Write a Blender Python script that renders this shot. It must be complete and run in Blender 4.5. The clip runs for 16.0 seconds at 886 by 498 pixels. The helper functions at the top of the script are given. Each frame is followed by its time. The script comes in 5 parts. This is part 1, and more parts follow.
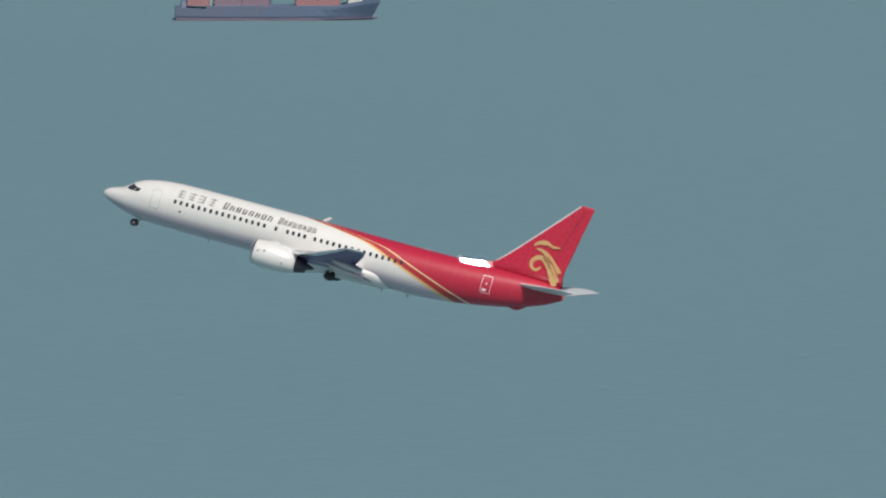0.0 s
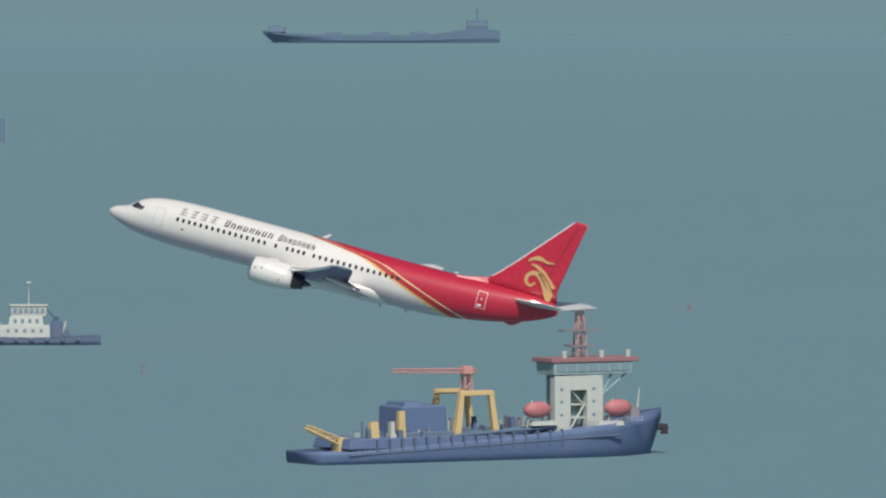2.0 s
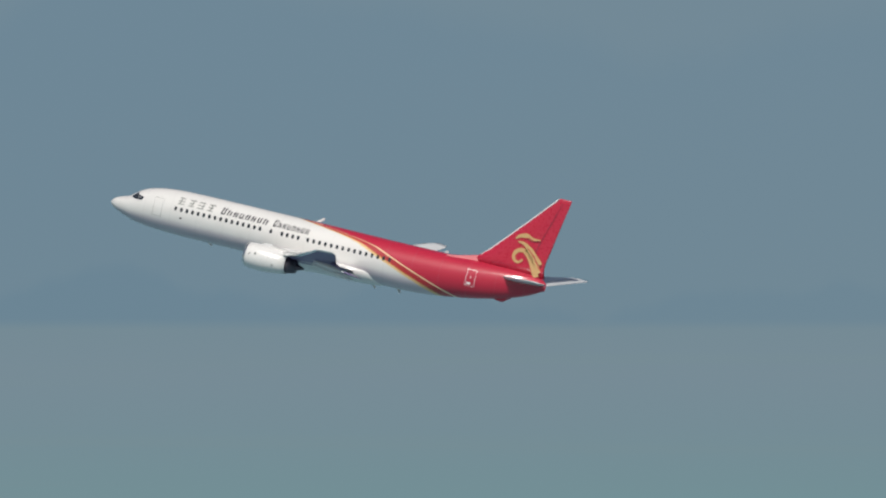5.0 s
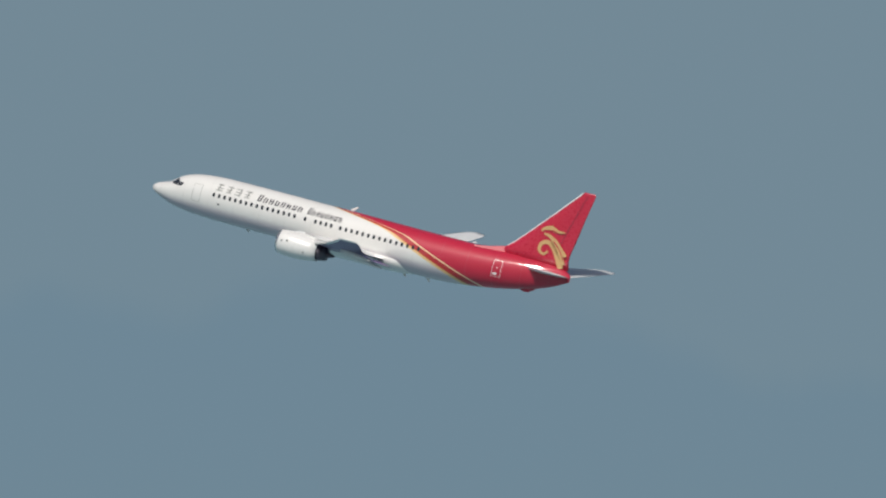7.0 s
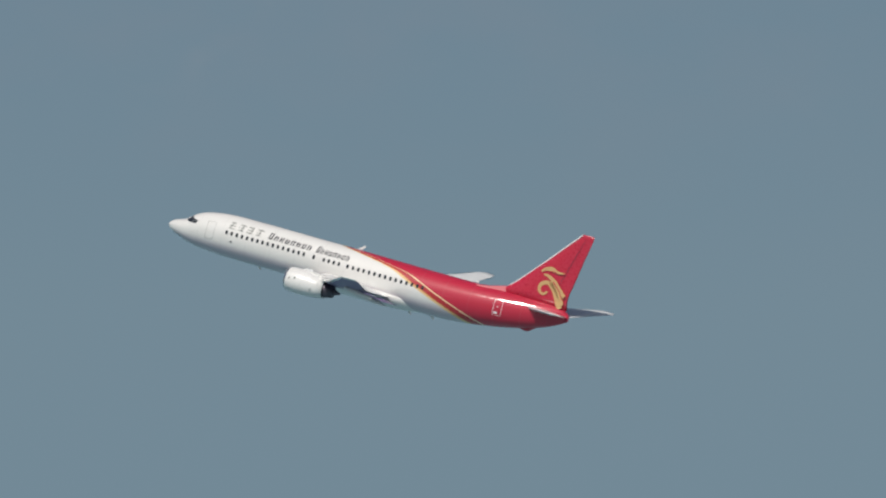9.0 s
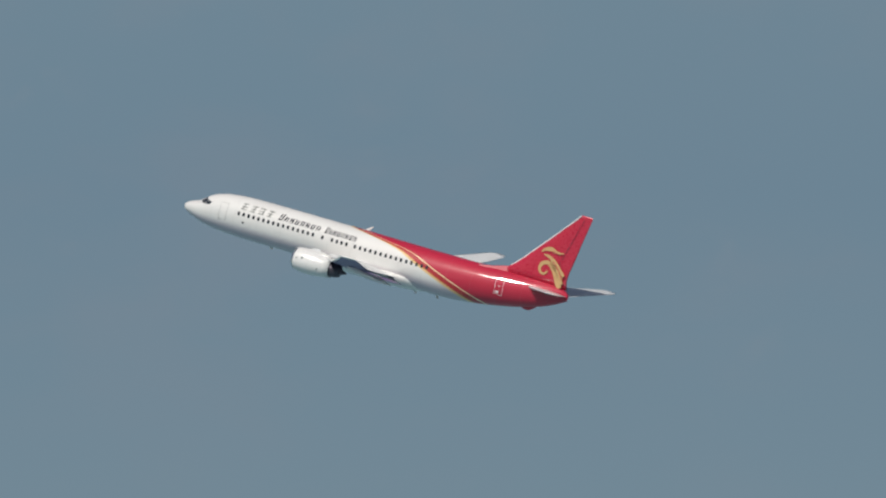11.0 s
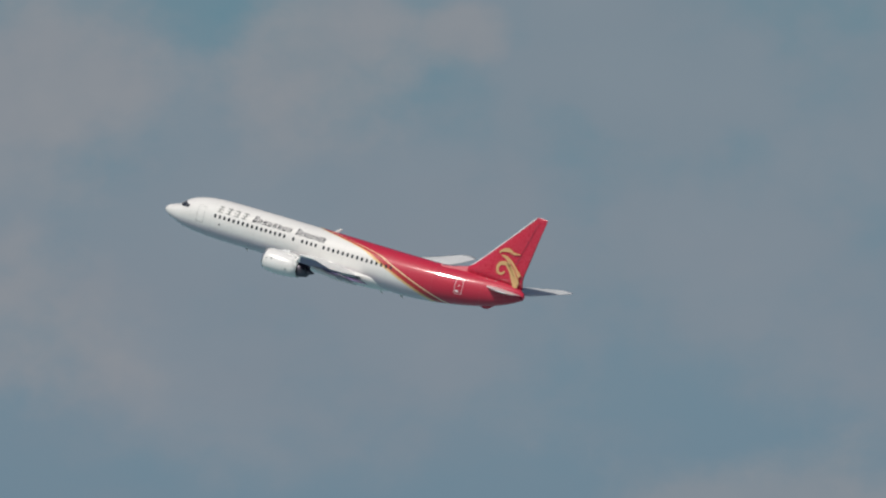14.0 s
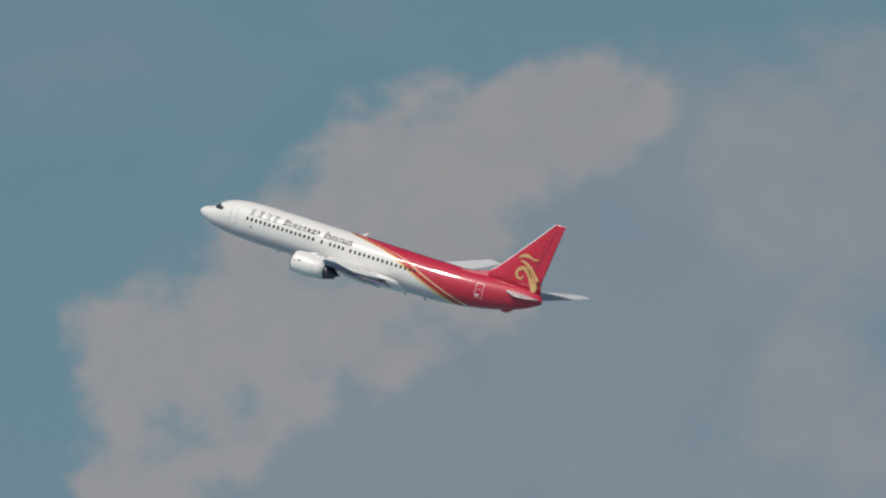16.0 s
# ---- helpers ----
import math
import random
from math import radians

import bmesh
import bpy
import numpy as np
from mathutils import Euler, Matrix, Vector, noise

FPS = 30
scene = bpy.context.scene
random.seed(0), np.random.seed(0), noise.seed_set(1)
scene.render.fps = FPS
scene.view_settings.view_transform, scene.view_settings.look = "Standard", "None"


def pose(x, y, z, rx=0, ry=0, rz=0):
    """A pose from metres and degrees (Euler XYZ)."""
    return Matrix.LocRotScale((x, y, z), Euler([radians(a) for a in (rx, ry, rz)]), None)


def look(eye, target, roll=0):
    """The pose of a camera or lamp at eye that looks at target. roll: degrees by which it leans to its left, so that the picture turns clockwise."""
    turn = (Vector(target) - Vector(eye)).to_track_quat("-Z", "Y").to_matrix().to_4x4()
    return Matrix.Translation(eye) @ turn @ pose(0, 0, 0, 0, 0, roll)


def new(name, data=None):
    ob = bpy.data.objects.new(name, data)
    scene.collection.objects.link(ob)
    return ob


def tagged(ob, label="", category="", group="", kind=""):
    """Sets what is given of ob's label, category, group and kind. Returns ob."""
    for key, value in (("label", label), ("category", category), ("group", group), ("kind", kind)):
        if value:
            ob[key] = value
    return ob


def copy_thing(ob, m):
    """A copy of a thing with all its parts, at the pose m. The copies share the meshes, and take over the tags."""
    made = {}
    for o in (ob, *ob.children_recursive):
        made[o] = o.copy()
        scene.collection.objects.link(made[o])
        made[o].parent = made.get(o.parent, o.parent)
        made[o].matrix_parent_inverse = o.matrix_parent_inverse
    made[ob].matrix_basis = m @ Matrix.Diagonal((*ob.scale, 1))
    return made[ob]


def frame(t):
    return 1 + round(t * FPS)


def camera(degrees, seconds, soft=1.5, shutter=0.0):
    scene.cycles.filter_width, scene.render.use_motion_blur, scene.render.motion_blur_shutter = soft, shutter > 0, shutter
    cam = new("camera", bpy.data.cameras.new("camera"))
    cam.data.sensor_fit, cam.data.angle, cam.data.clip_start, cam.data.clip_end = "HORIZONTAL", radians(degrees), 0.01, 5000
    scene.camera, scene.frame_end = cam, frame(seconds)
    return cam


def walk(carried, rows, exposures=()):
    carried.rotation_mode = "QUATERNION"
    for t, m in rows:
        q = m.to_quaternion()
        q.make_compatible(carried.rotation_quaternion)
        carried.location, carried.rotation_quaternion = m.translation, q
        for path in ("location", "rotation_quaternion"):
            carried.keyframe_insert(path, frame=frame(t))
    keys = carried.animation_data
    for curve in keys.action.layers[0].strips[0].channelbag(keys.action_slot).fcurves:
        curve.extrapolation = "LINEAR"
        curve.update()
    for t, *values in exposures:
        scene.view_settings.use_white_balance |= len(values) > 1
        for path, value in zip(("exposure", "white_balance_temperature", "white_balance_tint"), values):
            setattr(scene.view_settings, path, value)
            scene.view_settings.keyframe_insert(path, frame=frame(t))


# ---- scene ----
EYE_H = 108.0
LENS = 3.741

# ---- camera: bearing to the left and rise, in degrees ----
VIEW = (
    (0.0, 0.000, -3.719),
    (0.5, 2.192, -3.364),
    (1.0, 4.440, -2.932),
    (1.5, 6.637, -2.511),
    (2.0, 8.692, -2.158),
    (2.5, 10.953, -1.781),
    (3.0, 12.956, -1.428),
    (3.2, 13.679, -1.280),
    (5.3, 22.315, 0.061),
    (5.5, 23.089, 0.179),
    (6.0, 24.997, 0.482),
    (6.5, 27.034, 0.703),
    (7.0, 29.217, 1.087),
    (7.5, 31.274, 1.571),
    (8.0, 33.344, 1.866),
    (8.2, 34.081, 1.992),
    (10.3, 41.721, 3.277),
    (10.5, 42.513, 3.377),
    (11.0, 44.319, 3.765),
    (11.5, 46.040, 4.137),
    (12.0, 47.553, 4.477),
    (12.5, 49.335, 4.759),
    (13.0, 51.043, 5.078),
    (13.5, 52.857, 5.456),
    (14.0, 54.659, 5.789),
    (14.5, 56.442, 6.173),
    (15.0, 58.212, 6.404),
    (15.5, 59.756, 6.676),
    (16.0, 61.359, 7.062),
)
cam = camera(LENS, 16.0, 2.2)


def sight(bearing, rise):
    a, e = radians(bearing), radians(rise)
    return Vector((-math.sin(a) * math.cos(e), math.cos(a) * math.cos(e), math.sin(e)))


walk(cam, [(t, look((0, 0, EYE_H), Vector((0, 0, EYE_H)) + sight(b, e) * 1000)) for t, b, e in VIEW])

# ---- light ----
SUN_DIR = Vector((0.168, -0.650, 0.741)).normalized()
world = bpy.data.worlds.new("sky")
scene.world = world
world.use_nodes = True
wn = world.node_tree.nodes
sky = wn.new("ShaderNodeTexSky")
sky.sky_type = "NISHITA"
sky.sun_disc = False
sky.sun_elevation = math.asin(SUN_DIR.z)
sky.sun_rotation = math.atan2(SUN_DIR.x, SUN_DIR.y)
sky.air_density, sky.dust_density = 1.0, 2.0
world.node_tree.links.new(sky.outputs[0], wn["Background"].inputs[0])
wn["Background"].inputs[1].default_value = 0.052
sun_data = bpy.data.lights.new("sun", "SUN")
sun_data.energy, sun_data.angle, sun_data.color = 3.65, radians(0.6), (1.0, 0.955, 0.89)
sun = new("sun", sun_data)
sun.matrix_world = look((0, 0, 3000), Vector((0, 0, 3000)) - SUN_DIR)


# ---- materials ----
def nodes_of(name):
    m = bpy.data.materials.new(name)
    m.use_nodes = True
    nt = m.node_tree
    return m, nt, nt.nodes, nt.nodes["Principled BSDF"]


def link(nt, a, b):
    nt.links.new(a, b)


def math_node(nt, op, a, b=0.0, c=0.0):
    n = nt.nodes.new("ShaderNodeMath")
    n.operation = op
    for i, v in enumerate((a, b, c)):
        if isinstance(v, (int, float)):
            n.inputs[i].default_value = v
        else:
            link(nt, v, n.inputs[i])
    return n.outputs[0]


def mixed(nt, fac, a, b, how="MIX"):
    n = nt.nodes.new("ShaderNodeMix")
    n.data_type, n.blend_type = "RGBA", how
    for sock, v in ((n.inputs[0], fac), (n.inputs[6], a), (n.inputs[7], b)):
        if isinstance(v, (int, float)):
            sock.default_value = v
        elif isinstance(v, tuple):
            sock.default_value = (*v, 1) if len(v) == 3 else v
        else:
            link(nt, v, sock)
    return n.outputs[2]


def noise_node(nt, vec, scale, detail=4.0, rough=0.55):
    n = nt.nodes.new("ShaderNodeTexNoise")
    n.inputs["Scale"].default_value, n.inputs["Detail"].default_value = scale, detail
    n.inputs["Roughness"].default_value = rough
    link(nt, vec, n.inputs["Vector"])
    return n.outputs[0]


def coords(nt):
    return nt.nodes.new("ShaderNodeTexCoord").outputs["Object"]


def paint(name, color, rough=0.5, metal=0.0, grain=1.5, vary=0.18, dirt=(0.12, 0.09, 0.07), wear=0.2, coat=0.0, bump=0.0, coat_rough=0.08):
    """A weathered paint or concrete: fine grain, broad stains and dirt."""
    m, nt, nd, bs = nodes_of(name)
    v = coords(nt)
    fine, broad = noise_node(nt, v, grain * 3, 5), noise_node(nt, v, grain * 0.35, 3)
    dark = tuple(c * (1 - vary) for c in color)
    light = tuple(min(1, c * (1 + vary)) for c in color)
    col = mixed(nt, fine, dark, light)
    patch = math_node(nt, "MULTIPLY", math_node(nt, "SMOOTH_MIN", math_node(nt, "MAXIMUM", math_node(nt, "SUBTRACT", broad, 0.5), 0.0), 0.25, 0.05), wear * 4)
    link(nt, mixed(nt, patch, col, dirt), bs.inputs["Base Color"])
    link(nt, math_node(nt, "ADD", math_node(nt, "MULTIPLY", fine, 0.15), rough - 0.07), bs.inputs["Roughness"])
    bs.inputs["Metallic"].default_value = metal
    bs.inputs["Coat Weight"].default_value = coat
    bs.inputs["Coat Roughness"].default_value = coat_rough
    if bump:
        b = nd.new("ShaderNodeBump")
        b.inputs["Strength"].default_value, b.inputs["Distance"].default_value = bump, 0.05
        link(nt, fine, b.inputs["Height"])
        link(nt, b.outputs[0], bs.inputs["Normal"])
    return m


RED = (0.45, 0.015, 0.044)
WHITE = (0.69, 0.685, 0.67)


def livery():
    """White forward, red aft, with gold and orange bands sweeping down between them."""
    m, nt, nd, bs = nodes_of("livery_paint")
    v = coords(nt)
    s = nd.new("ShaderNodeSeparateXYZ")
    link(nt, v, s.inputs[0])
    x, z = s.outputs[0], s.outputs[2]
    # edge of the white: a straight slant that runs flat near the crown
    slant = math_node(nt, "MULTIPLY_ADD", z, -2.6, 26.56 - 20.0)
    crown = math_node(nt, "POWER", math_node(nt, "MAXIMUM", math_node(nt, "SUBTRACT", z, 1.1), 0.0), 2.0)
    edge = math_node(nt, "MULTIPLY_ADD", crown, -5.0, slant)
    d = math_node(nt, "MULTIPLY", math_node(nt, "SUBTRACT", x, edge), math_node(nt, "MULTIPLY_ADD", crown, 0.5, math_node(nt, "MULTIPLY_ADD", z, 0.08, 0.92)))
    ramp = nd.new("ShaderNodeValToRGB")
    ramp.color_ramp.interpolation = "CONSTANT"
    e = ramp.color_ramp.elements
    stops = ((0.0, WHITE), (0.50, (0.70, 0.50, 0.24)), (0.522, (0.56, 0.20, 0.07)), (0.533, (0.40, 0.025, 0.03)), (0.588, (0.78, 0.55, 0.34)), (0.605, RED))
    for i, (p, c) in enumerate(stops):
        el = e[i] if i < 2 else e.new(p)
        el.position, el.color = p, (*c, 1)
    link(nt, math_node(nt, "MULTIPLY_ADD", d, 0.05, 0.5), ramp.inputs[0])
    fine, broad = noise_node(nt, v, 5.0, 5), noise_node(nt, v, 0.5, 4)
    col = mixed(nt, math_node(nt, "MULTIPLY", broad, 0.22), ramp.outputs[0], (0.55, 0.5, 0.47), "MULTIPLY")
    # underside shade painted into the colour: light grey low on the white
    belly_shade = nd.new("ShaderNodeMapRange")
    belly_shade.interpolation_type = "SMOOTHSTEP"
    belly_shade.inputs[1].default_value, belly_shade.inputs[2].default_value = -0.55, -1.30
    link(nt, z, belly_shade.inputs[0])
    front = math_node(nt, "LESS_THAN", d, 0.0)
    col = mixed(nt, math_node(nt, "MULTIPLY", belly_shade.outputs[0], front), col, (0.50, 0.455, 0.50))
    # panel seams every few frames of the hull
    seam = math_node(nt, "LESS_THAN", math_node(nt, "ABSOLUTE", math_node(nt, "SUBTRACT", math_node(nt, "FRACT", math_node(nt, "MULTIPLY", x, 0.39)), 0.5)), 0.006)
    col = mixed(nt, math_node(nt, "MULTIPLY", seam, 0.18), col, (0.2, 0.19, 0.2))
    link(nt, col, bs.inputs["Base Color"])
    link(nt, math_node(nt, "MULTIPLY_ADD", fine, 0.12, 0.46), bs.inputs["Roughness"])
    bs.inputs["Specular IOR Level"].default_value = 0.25
    bs.inputs["Coat Weight"].default_value = 1.0
    bs.inputs["Coat Roughness"].default_value = 0.078
    b = nd.new("ShaderNodeBump")
    b.inputs["Strength"].default_value, b.inputs["Distance"].default_value = 0.5, 0.022
    link(nt, noise_node(nt, v, 1.1, 2), b.inputs["Height"])
    link(nt, b.outputs[0], bs.inputs["Coat Normal"])
    return m


M = dict(
    livery=livery(),
    white=paint("white_enamel", WHITE, 0.28, 0, 2, 0.04, (0.4, 0.38, 0.36), 0.1, 0.4),
    red=paint("red_enamel", RED, 0.28, 0, 2, 0.08, (0.3, 0.02, 0.02), 0.1, 0.5),
    gloss_red=paint("polished_red_enamel", RED, 0.5, 0, 2, 0.06, (0.3, 0.02, 0.02), 0.05, 1.0, coat_rough=0.022),
    gold=paint("gold_paint", (0.52, 0.335, 0.150), 0.35, 0, 3, 0.06, wear=0.05),
    grey=paint("grey_wing_paint", (0.66, 0.67, 0.67), 0.35, 0.1, 2, 0.06, (0.25, 0.25, 0.27), 0.15, 0.2),
    under=paint("shade_dark_wing_skin", (0.145, 0.110, 0.225), 0.45, 0.2, 2, 0.1, (0.1, 0.1, 0.12), 0.2),
    alu=paint("bare_aluminium", (0.75, 0.75, 0.76), 0.22, 0.9, 3, 0.05, (0.4, 0.4, 0.42), 0.1),
    hot=paint("scorched_metal", (0.10, 0.09, 0.11), 0.4, 0.8, 4, 0.2),
    glass=paint("dark_cabin_glass", (0.03, 0.035, 0.045), 0.12, 0, 3, 0.05, wear=0.0),
    ink=paint("dark_grey_lettering", (0.035, 0.035, 0.05), 0.7, 0, 3, 0.05, wear=0.0),
    pale=paint("pale_grey_lettering", (0.22, 0.23, 0.22), 0.7, 0, 3, 0.05, wear=0.0),
    mark=paint("white_marking", (0.75, 0.70, 0.70), 0.35, 0, 3, 0.03, wear=0.0),
    tyre=paint("black_rubber", (0.03, 0.03, 0.032), 0.8),
    # distant vessels: aerial haze is mixed into these base colours
    navy=paint("haze_paled_navy_hull", (0.098, 0.150, 0.275), 0.7, 0, 0.6, 0.15, (0.24, 0.26, 0.32), 0.2),
    black=paint("weathered_hazed_black_hull", (0.090, 0.128, 0.205), 0.6, 0, 0.6, 0.15, (0.15, 0.11, 0.11), 0.3),
    oxide=paint("haze_dulled_red_oxide", (0.225, 0.150, 0.205), 0.65, 0, 0.5, 0.2, (0.13, 0.12, 0.15), 0.35),
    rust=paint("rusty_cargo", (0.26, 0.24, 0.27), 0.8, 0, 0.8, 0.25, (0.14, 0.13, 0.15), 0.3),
    cabin=paint("haze_dimmed_white_cabin", (0.50, 0.53, 0.50), 0.55, 0, 0.8, 0.08, (0.3, 0.27, 0.24), 0.3),
    yellow=paint("hazed_yellow_steel", (0.60, 0.45, 0.22), 0.6, 0, 0.8, 0.15, (0.3, 0.2, 0.12), 0.25),
    boatred=paint("hazed_lifeboat_red", (0.46, 0.165, 0.18), 0.55, 0, 0.8, 0.1),
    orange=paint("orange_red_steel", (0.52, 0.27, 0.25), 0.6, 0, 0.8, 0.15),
    boxred=paint("hazed_red_container", (0.30, 0.155, 0.165), 0.65, 0, 0.7, 0.12, (0.25, 0.15, 0.17), 0.2),
    boxplum=paint("hazed_plum_container", (0.20, 0.145, 0.195), 0.65, 0, 0.7, 0.12, (0.2, 0.15, 0.2), 0.2),
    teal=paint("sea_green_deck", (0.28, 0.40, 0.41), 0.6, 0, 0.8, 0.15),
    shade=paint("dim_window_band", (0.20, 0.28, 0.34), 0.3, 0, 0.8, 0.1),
    # bridge works: blue-grey haze of the distance painted into the base colours
    concrete=paint("haze_tinted_concrete", (0.205, 0.268, 0.325), 0.85, 0, 0.25, 0.07, (0.19, 0.2, 0.21), 0.25, 0, 0.3),
    steel=paint("haze_blue_trestle_steel", (0.098, 0.160, 0.242), 0.65, 0, 0.4, 0.15, (0.14, 0.14, 0.16), 0.3),
    lattice=paint("hazed_red_lattice", (0.150, 0.150, 0.198), 0.65, 0, 0.4, 0.15),
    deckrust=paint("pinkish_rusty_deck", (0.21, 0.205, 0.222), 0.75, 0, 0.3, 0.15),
)


def sea_material():
    m, nt, nd, bs = nodes_of("hazy_green_sea")
    v = coords(nt)
    wave, swell = noise_node(nt, v, 0.22, 6, 0.6), noise_node(nt, v, 0.012, 4)
    streak = nd.new("ShaderNodeMapping")
    streak.inputs["Scale"].default_value = (0.004, 0.0015, 1)
    link(nt, v, streak.inputs[0])
    band = noise_node(nt, streak.outputs[0], 1.0, 5, 0.6)
    col = mixed(nt, wave, (0.119, 0.225, 0.260), (0.155, 0.273, 0.311))
    col = mixed(nt, math_node(nt, "MULTIPLY", band, 0.35), col, (0.200, 0.270, 0.312))
    link(nt, col, bs.inputs["Base Color"])
    bs.inputs["Roughness"].default_value = 0.55
    bs.inputs["Specular IOR Level"].default_value = 0.12
    b = nd.new("ShaderNodeBump")
    b.inputs["Strength"].default_value, b.inputs["Distance"].default_value = 0.35, 0.6
    link(nt, math_node(nt, "ADD", wave, math_node(nt, "MULTIPLY", swell, 2.0)), b.inputs["Height"])
    link(nt, b.outputs[0], bs.inputs["Normal"])
    return m


M["sea"] = sea_material()


# ---- mesh helpers ----
def done(bm, smooth=False):
    bmesh.ops.recalc_face_normals(bm, faces=bm.faces)
    for f in bm.faces:
        f.smooth = smooth
    return bm


def part(name, bm, material, parent=None, label="", smooth=False):
    me = bpy.data.meshes.new(name)
    done(bm, smooth).to_mesh(me)
    bm.free()
    for mt in material if isinstance(material, (list, tuple)) else (material,):
        me.materials.append(mt)
    ob = new(name, me)
    if parent:
        ob.parent = parent
    if label:
        tagged(ob, label)
    return ob


def box(bm, x0, x1, y0, y1, z0, z1, top=1.0):
    """A box with slightly drawn-in top edges."""
    cx, cy = (x0 + x1) / 2, (y0 + y1) / 2
    lo = [bm.verts.new((x, y, z0)) for x, y in ((x0, y0), (x1, y0), (x1, y1), (x0, y1))]
    hi = [bm.verts.new((cx + (v.co.x - cx) * top, cy + (v.co.y - cy) * top, z1)) for v in lo]
    bm.faces.new(lo[::-1])
    bm.faces.new(hi)
    for i in range(4):
        bm.faces.new((lo[i], lo[(i + 1) % 4], hi[(i + 1) % 4], hi[i]))
    return bm


def block(x0, x1, y0, y1, z0, z1, top=1.0, bevel=0.0):
    bm = box(bmesh.new(), x0, x1, y0, y1, z0, z1, top)
    if bevel:
        bmesh.ops.bevel(bm, geom=bm.edges[:], offset=bevel, segments=1, affect="EDGES")
    return bm


def rod(bm, p, q, r0, r1=None, n=8):
    p, q = Vector(p), Vector(q)
    m = (q - p).to_track_quat("Z", "Y").to_matrix()
    r1 = r0 if r1 is None else r1
    rings = []
    for o, r in ((p, r0), (q, r1)):
        rings.append([bm.verts.new(o + m @ Vector((r * math.cos(2 * math.pi * k / n), r * math.sin(2 * math.pi * k / n), 0))) for k in range(n)])
    bm.faces.new(rings[0][::-1])
    bm.faces.new(rings[1])
    for k in range(n):
        bm.faces.new((rings[0][k], rings[0][(k + 1) % n], rings[1][(k + 1) % n], rings[1][k]))
    return bm


def loft(bm, rings, closed=True):
    rows = [[bm.verts.new(p) for p in r] for r in rings]
    n = len(rows[0])
    for a, b in zip(rows, rows[1:]):
        for k in range(n if closed else n - 1):
            bm.faces.new((a[k], a[(k + 1) % n], b[(k + 1) % n], b[k]))
    if closed:
        bm.faces.new(rows[0][::-1])
        bm.faces.new(rows[-1])
    return bm


def spline(table, x):
    """Smooth interpolation in rows of (x, values...)."""
    xs = [r[0] for r in table]
    i = max(0, min(len(xs) - 2, sum(1 for q in xs if q <= x) - 1))
    out = []
    u = (x - xs[i]) / (xs[i + 1] - xs[i])
    for c in range(1, len(table[0])):
        p1, p2 = table[i][c], table[i + 1][c]
        def slope(j):
            if j <= 0 or j >= len(xs) - 1:
                j0, j1 = max(0, j - 1), min(len(xs) - 1, j + 1)
            else:
                j0, j1 = j - 1, j + 1
            return (table[j1][c] - table[j0][c]) / (xs[j1] - xs[j0])
        h = xs[i + 1] - xs[i]
        m1, m2 = slope(i) * h, slope(i + 1) * h
        out.append((2 * u**3 - 3 * u**2 + 1) * p1 + (u**3 - 2 * u**2 + u) * m1 + (3 * u**2 - 2 * u**3) * p2 + (u**3 - u**2) * m2)
    return out


# ---- sea and distance ----
def at_bearing(b, d, z=0.0):
    a = b / 1000
    return Vector((-math.sin(a) * d, math.cos(a) * d, z))


def afloat(b, dip, turn=0.0):
    """A pose on the water at a bearing and dip in thousandths of a radian, broadside to the eye."""
    d = EYE_H / math.tan(dip / 1000)
    p = at_bearing(b, d)
    return pose(p.x, p.y, 0, 0, 0, math.degrees(b / 1000) + turn)


def build_sea():
    bm = bmesh.new()
    radii = (60, 300, 800, 1500, 2500, 4000, 4960, 9000, 20000)
    n = 96
    rows = [[bm.verts.new((r * math.cos(2 * math.pi * k / n), r * math.sin(2 * math.pi * k / n), 0)) for k in range(n)] for r in radii]
    bm.faces.new(rows[0])
    for a, b in zip(rows, rows[1:]):
        for k in range(n):
            bm.faces.new((a[k], b[k], b[(k + 1) % n], a[(k + 1) % n]))
    water = part("water", bm, M["sea"])
    tagged(water, "calm grey-green hazy sea with faint ripples", "sea", kind="structure")


build_sea()


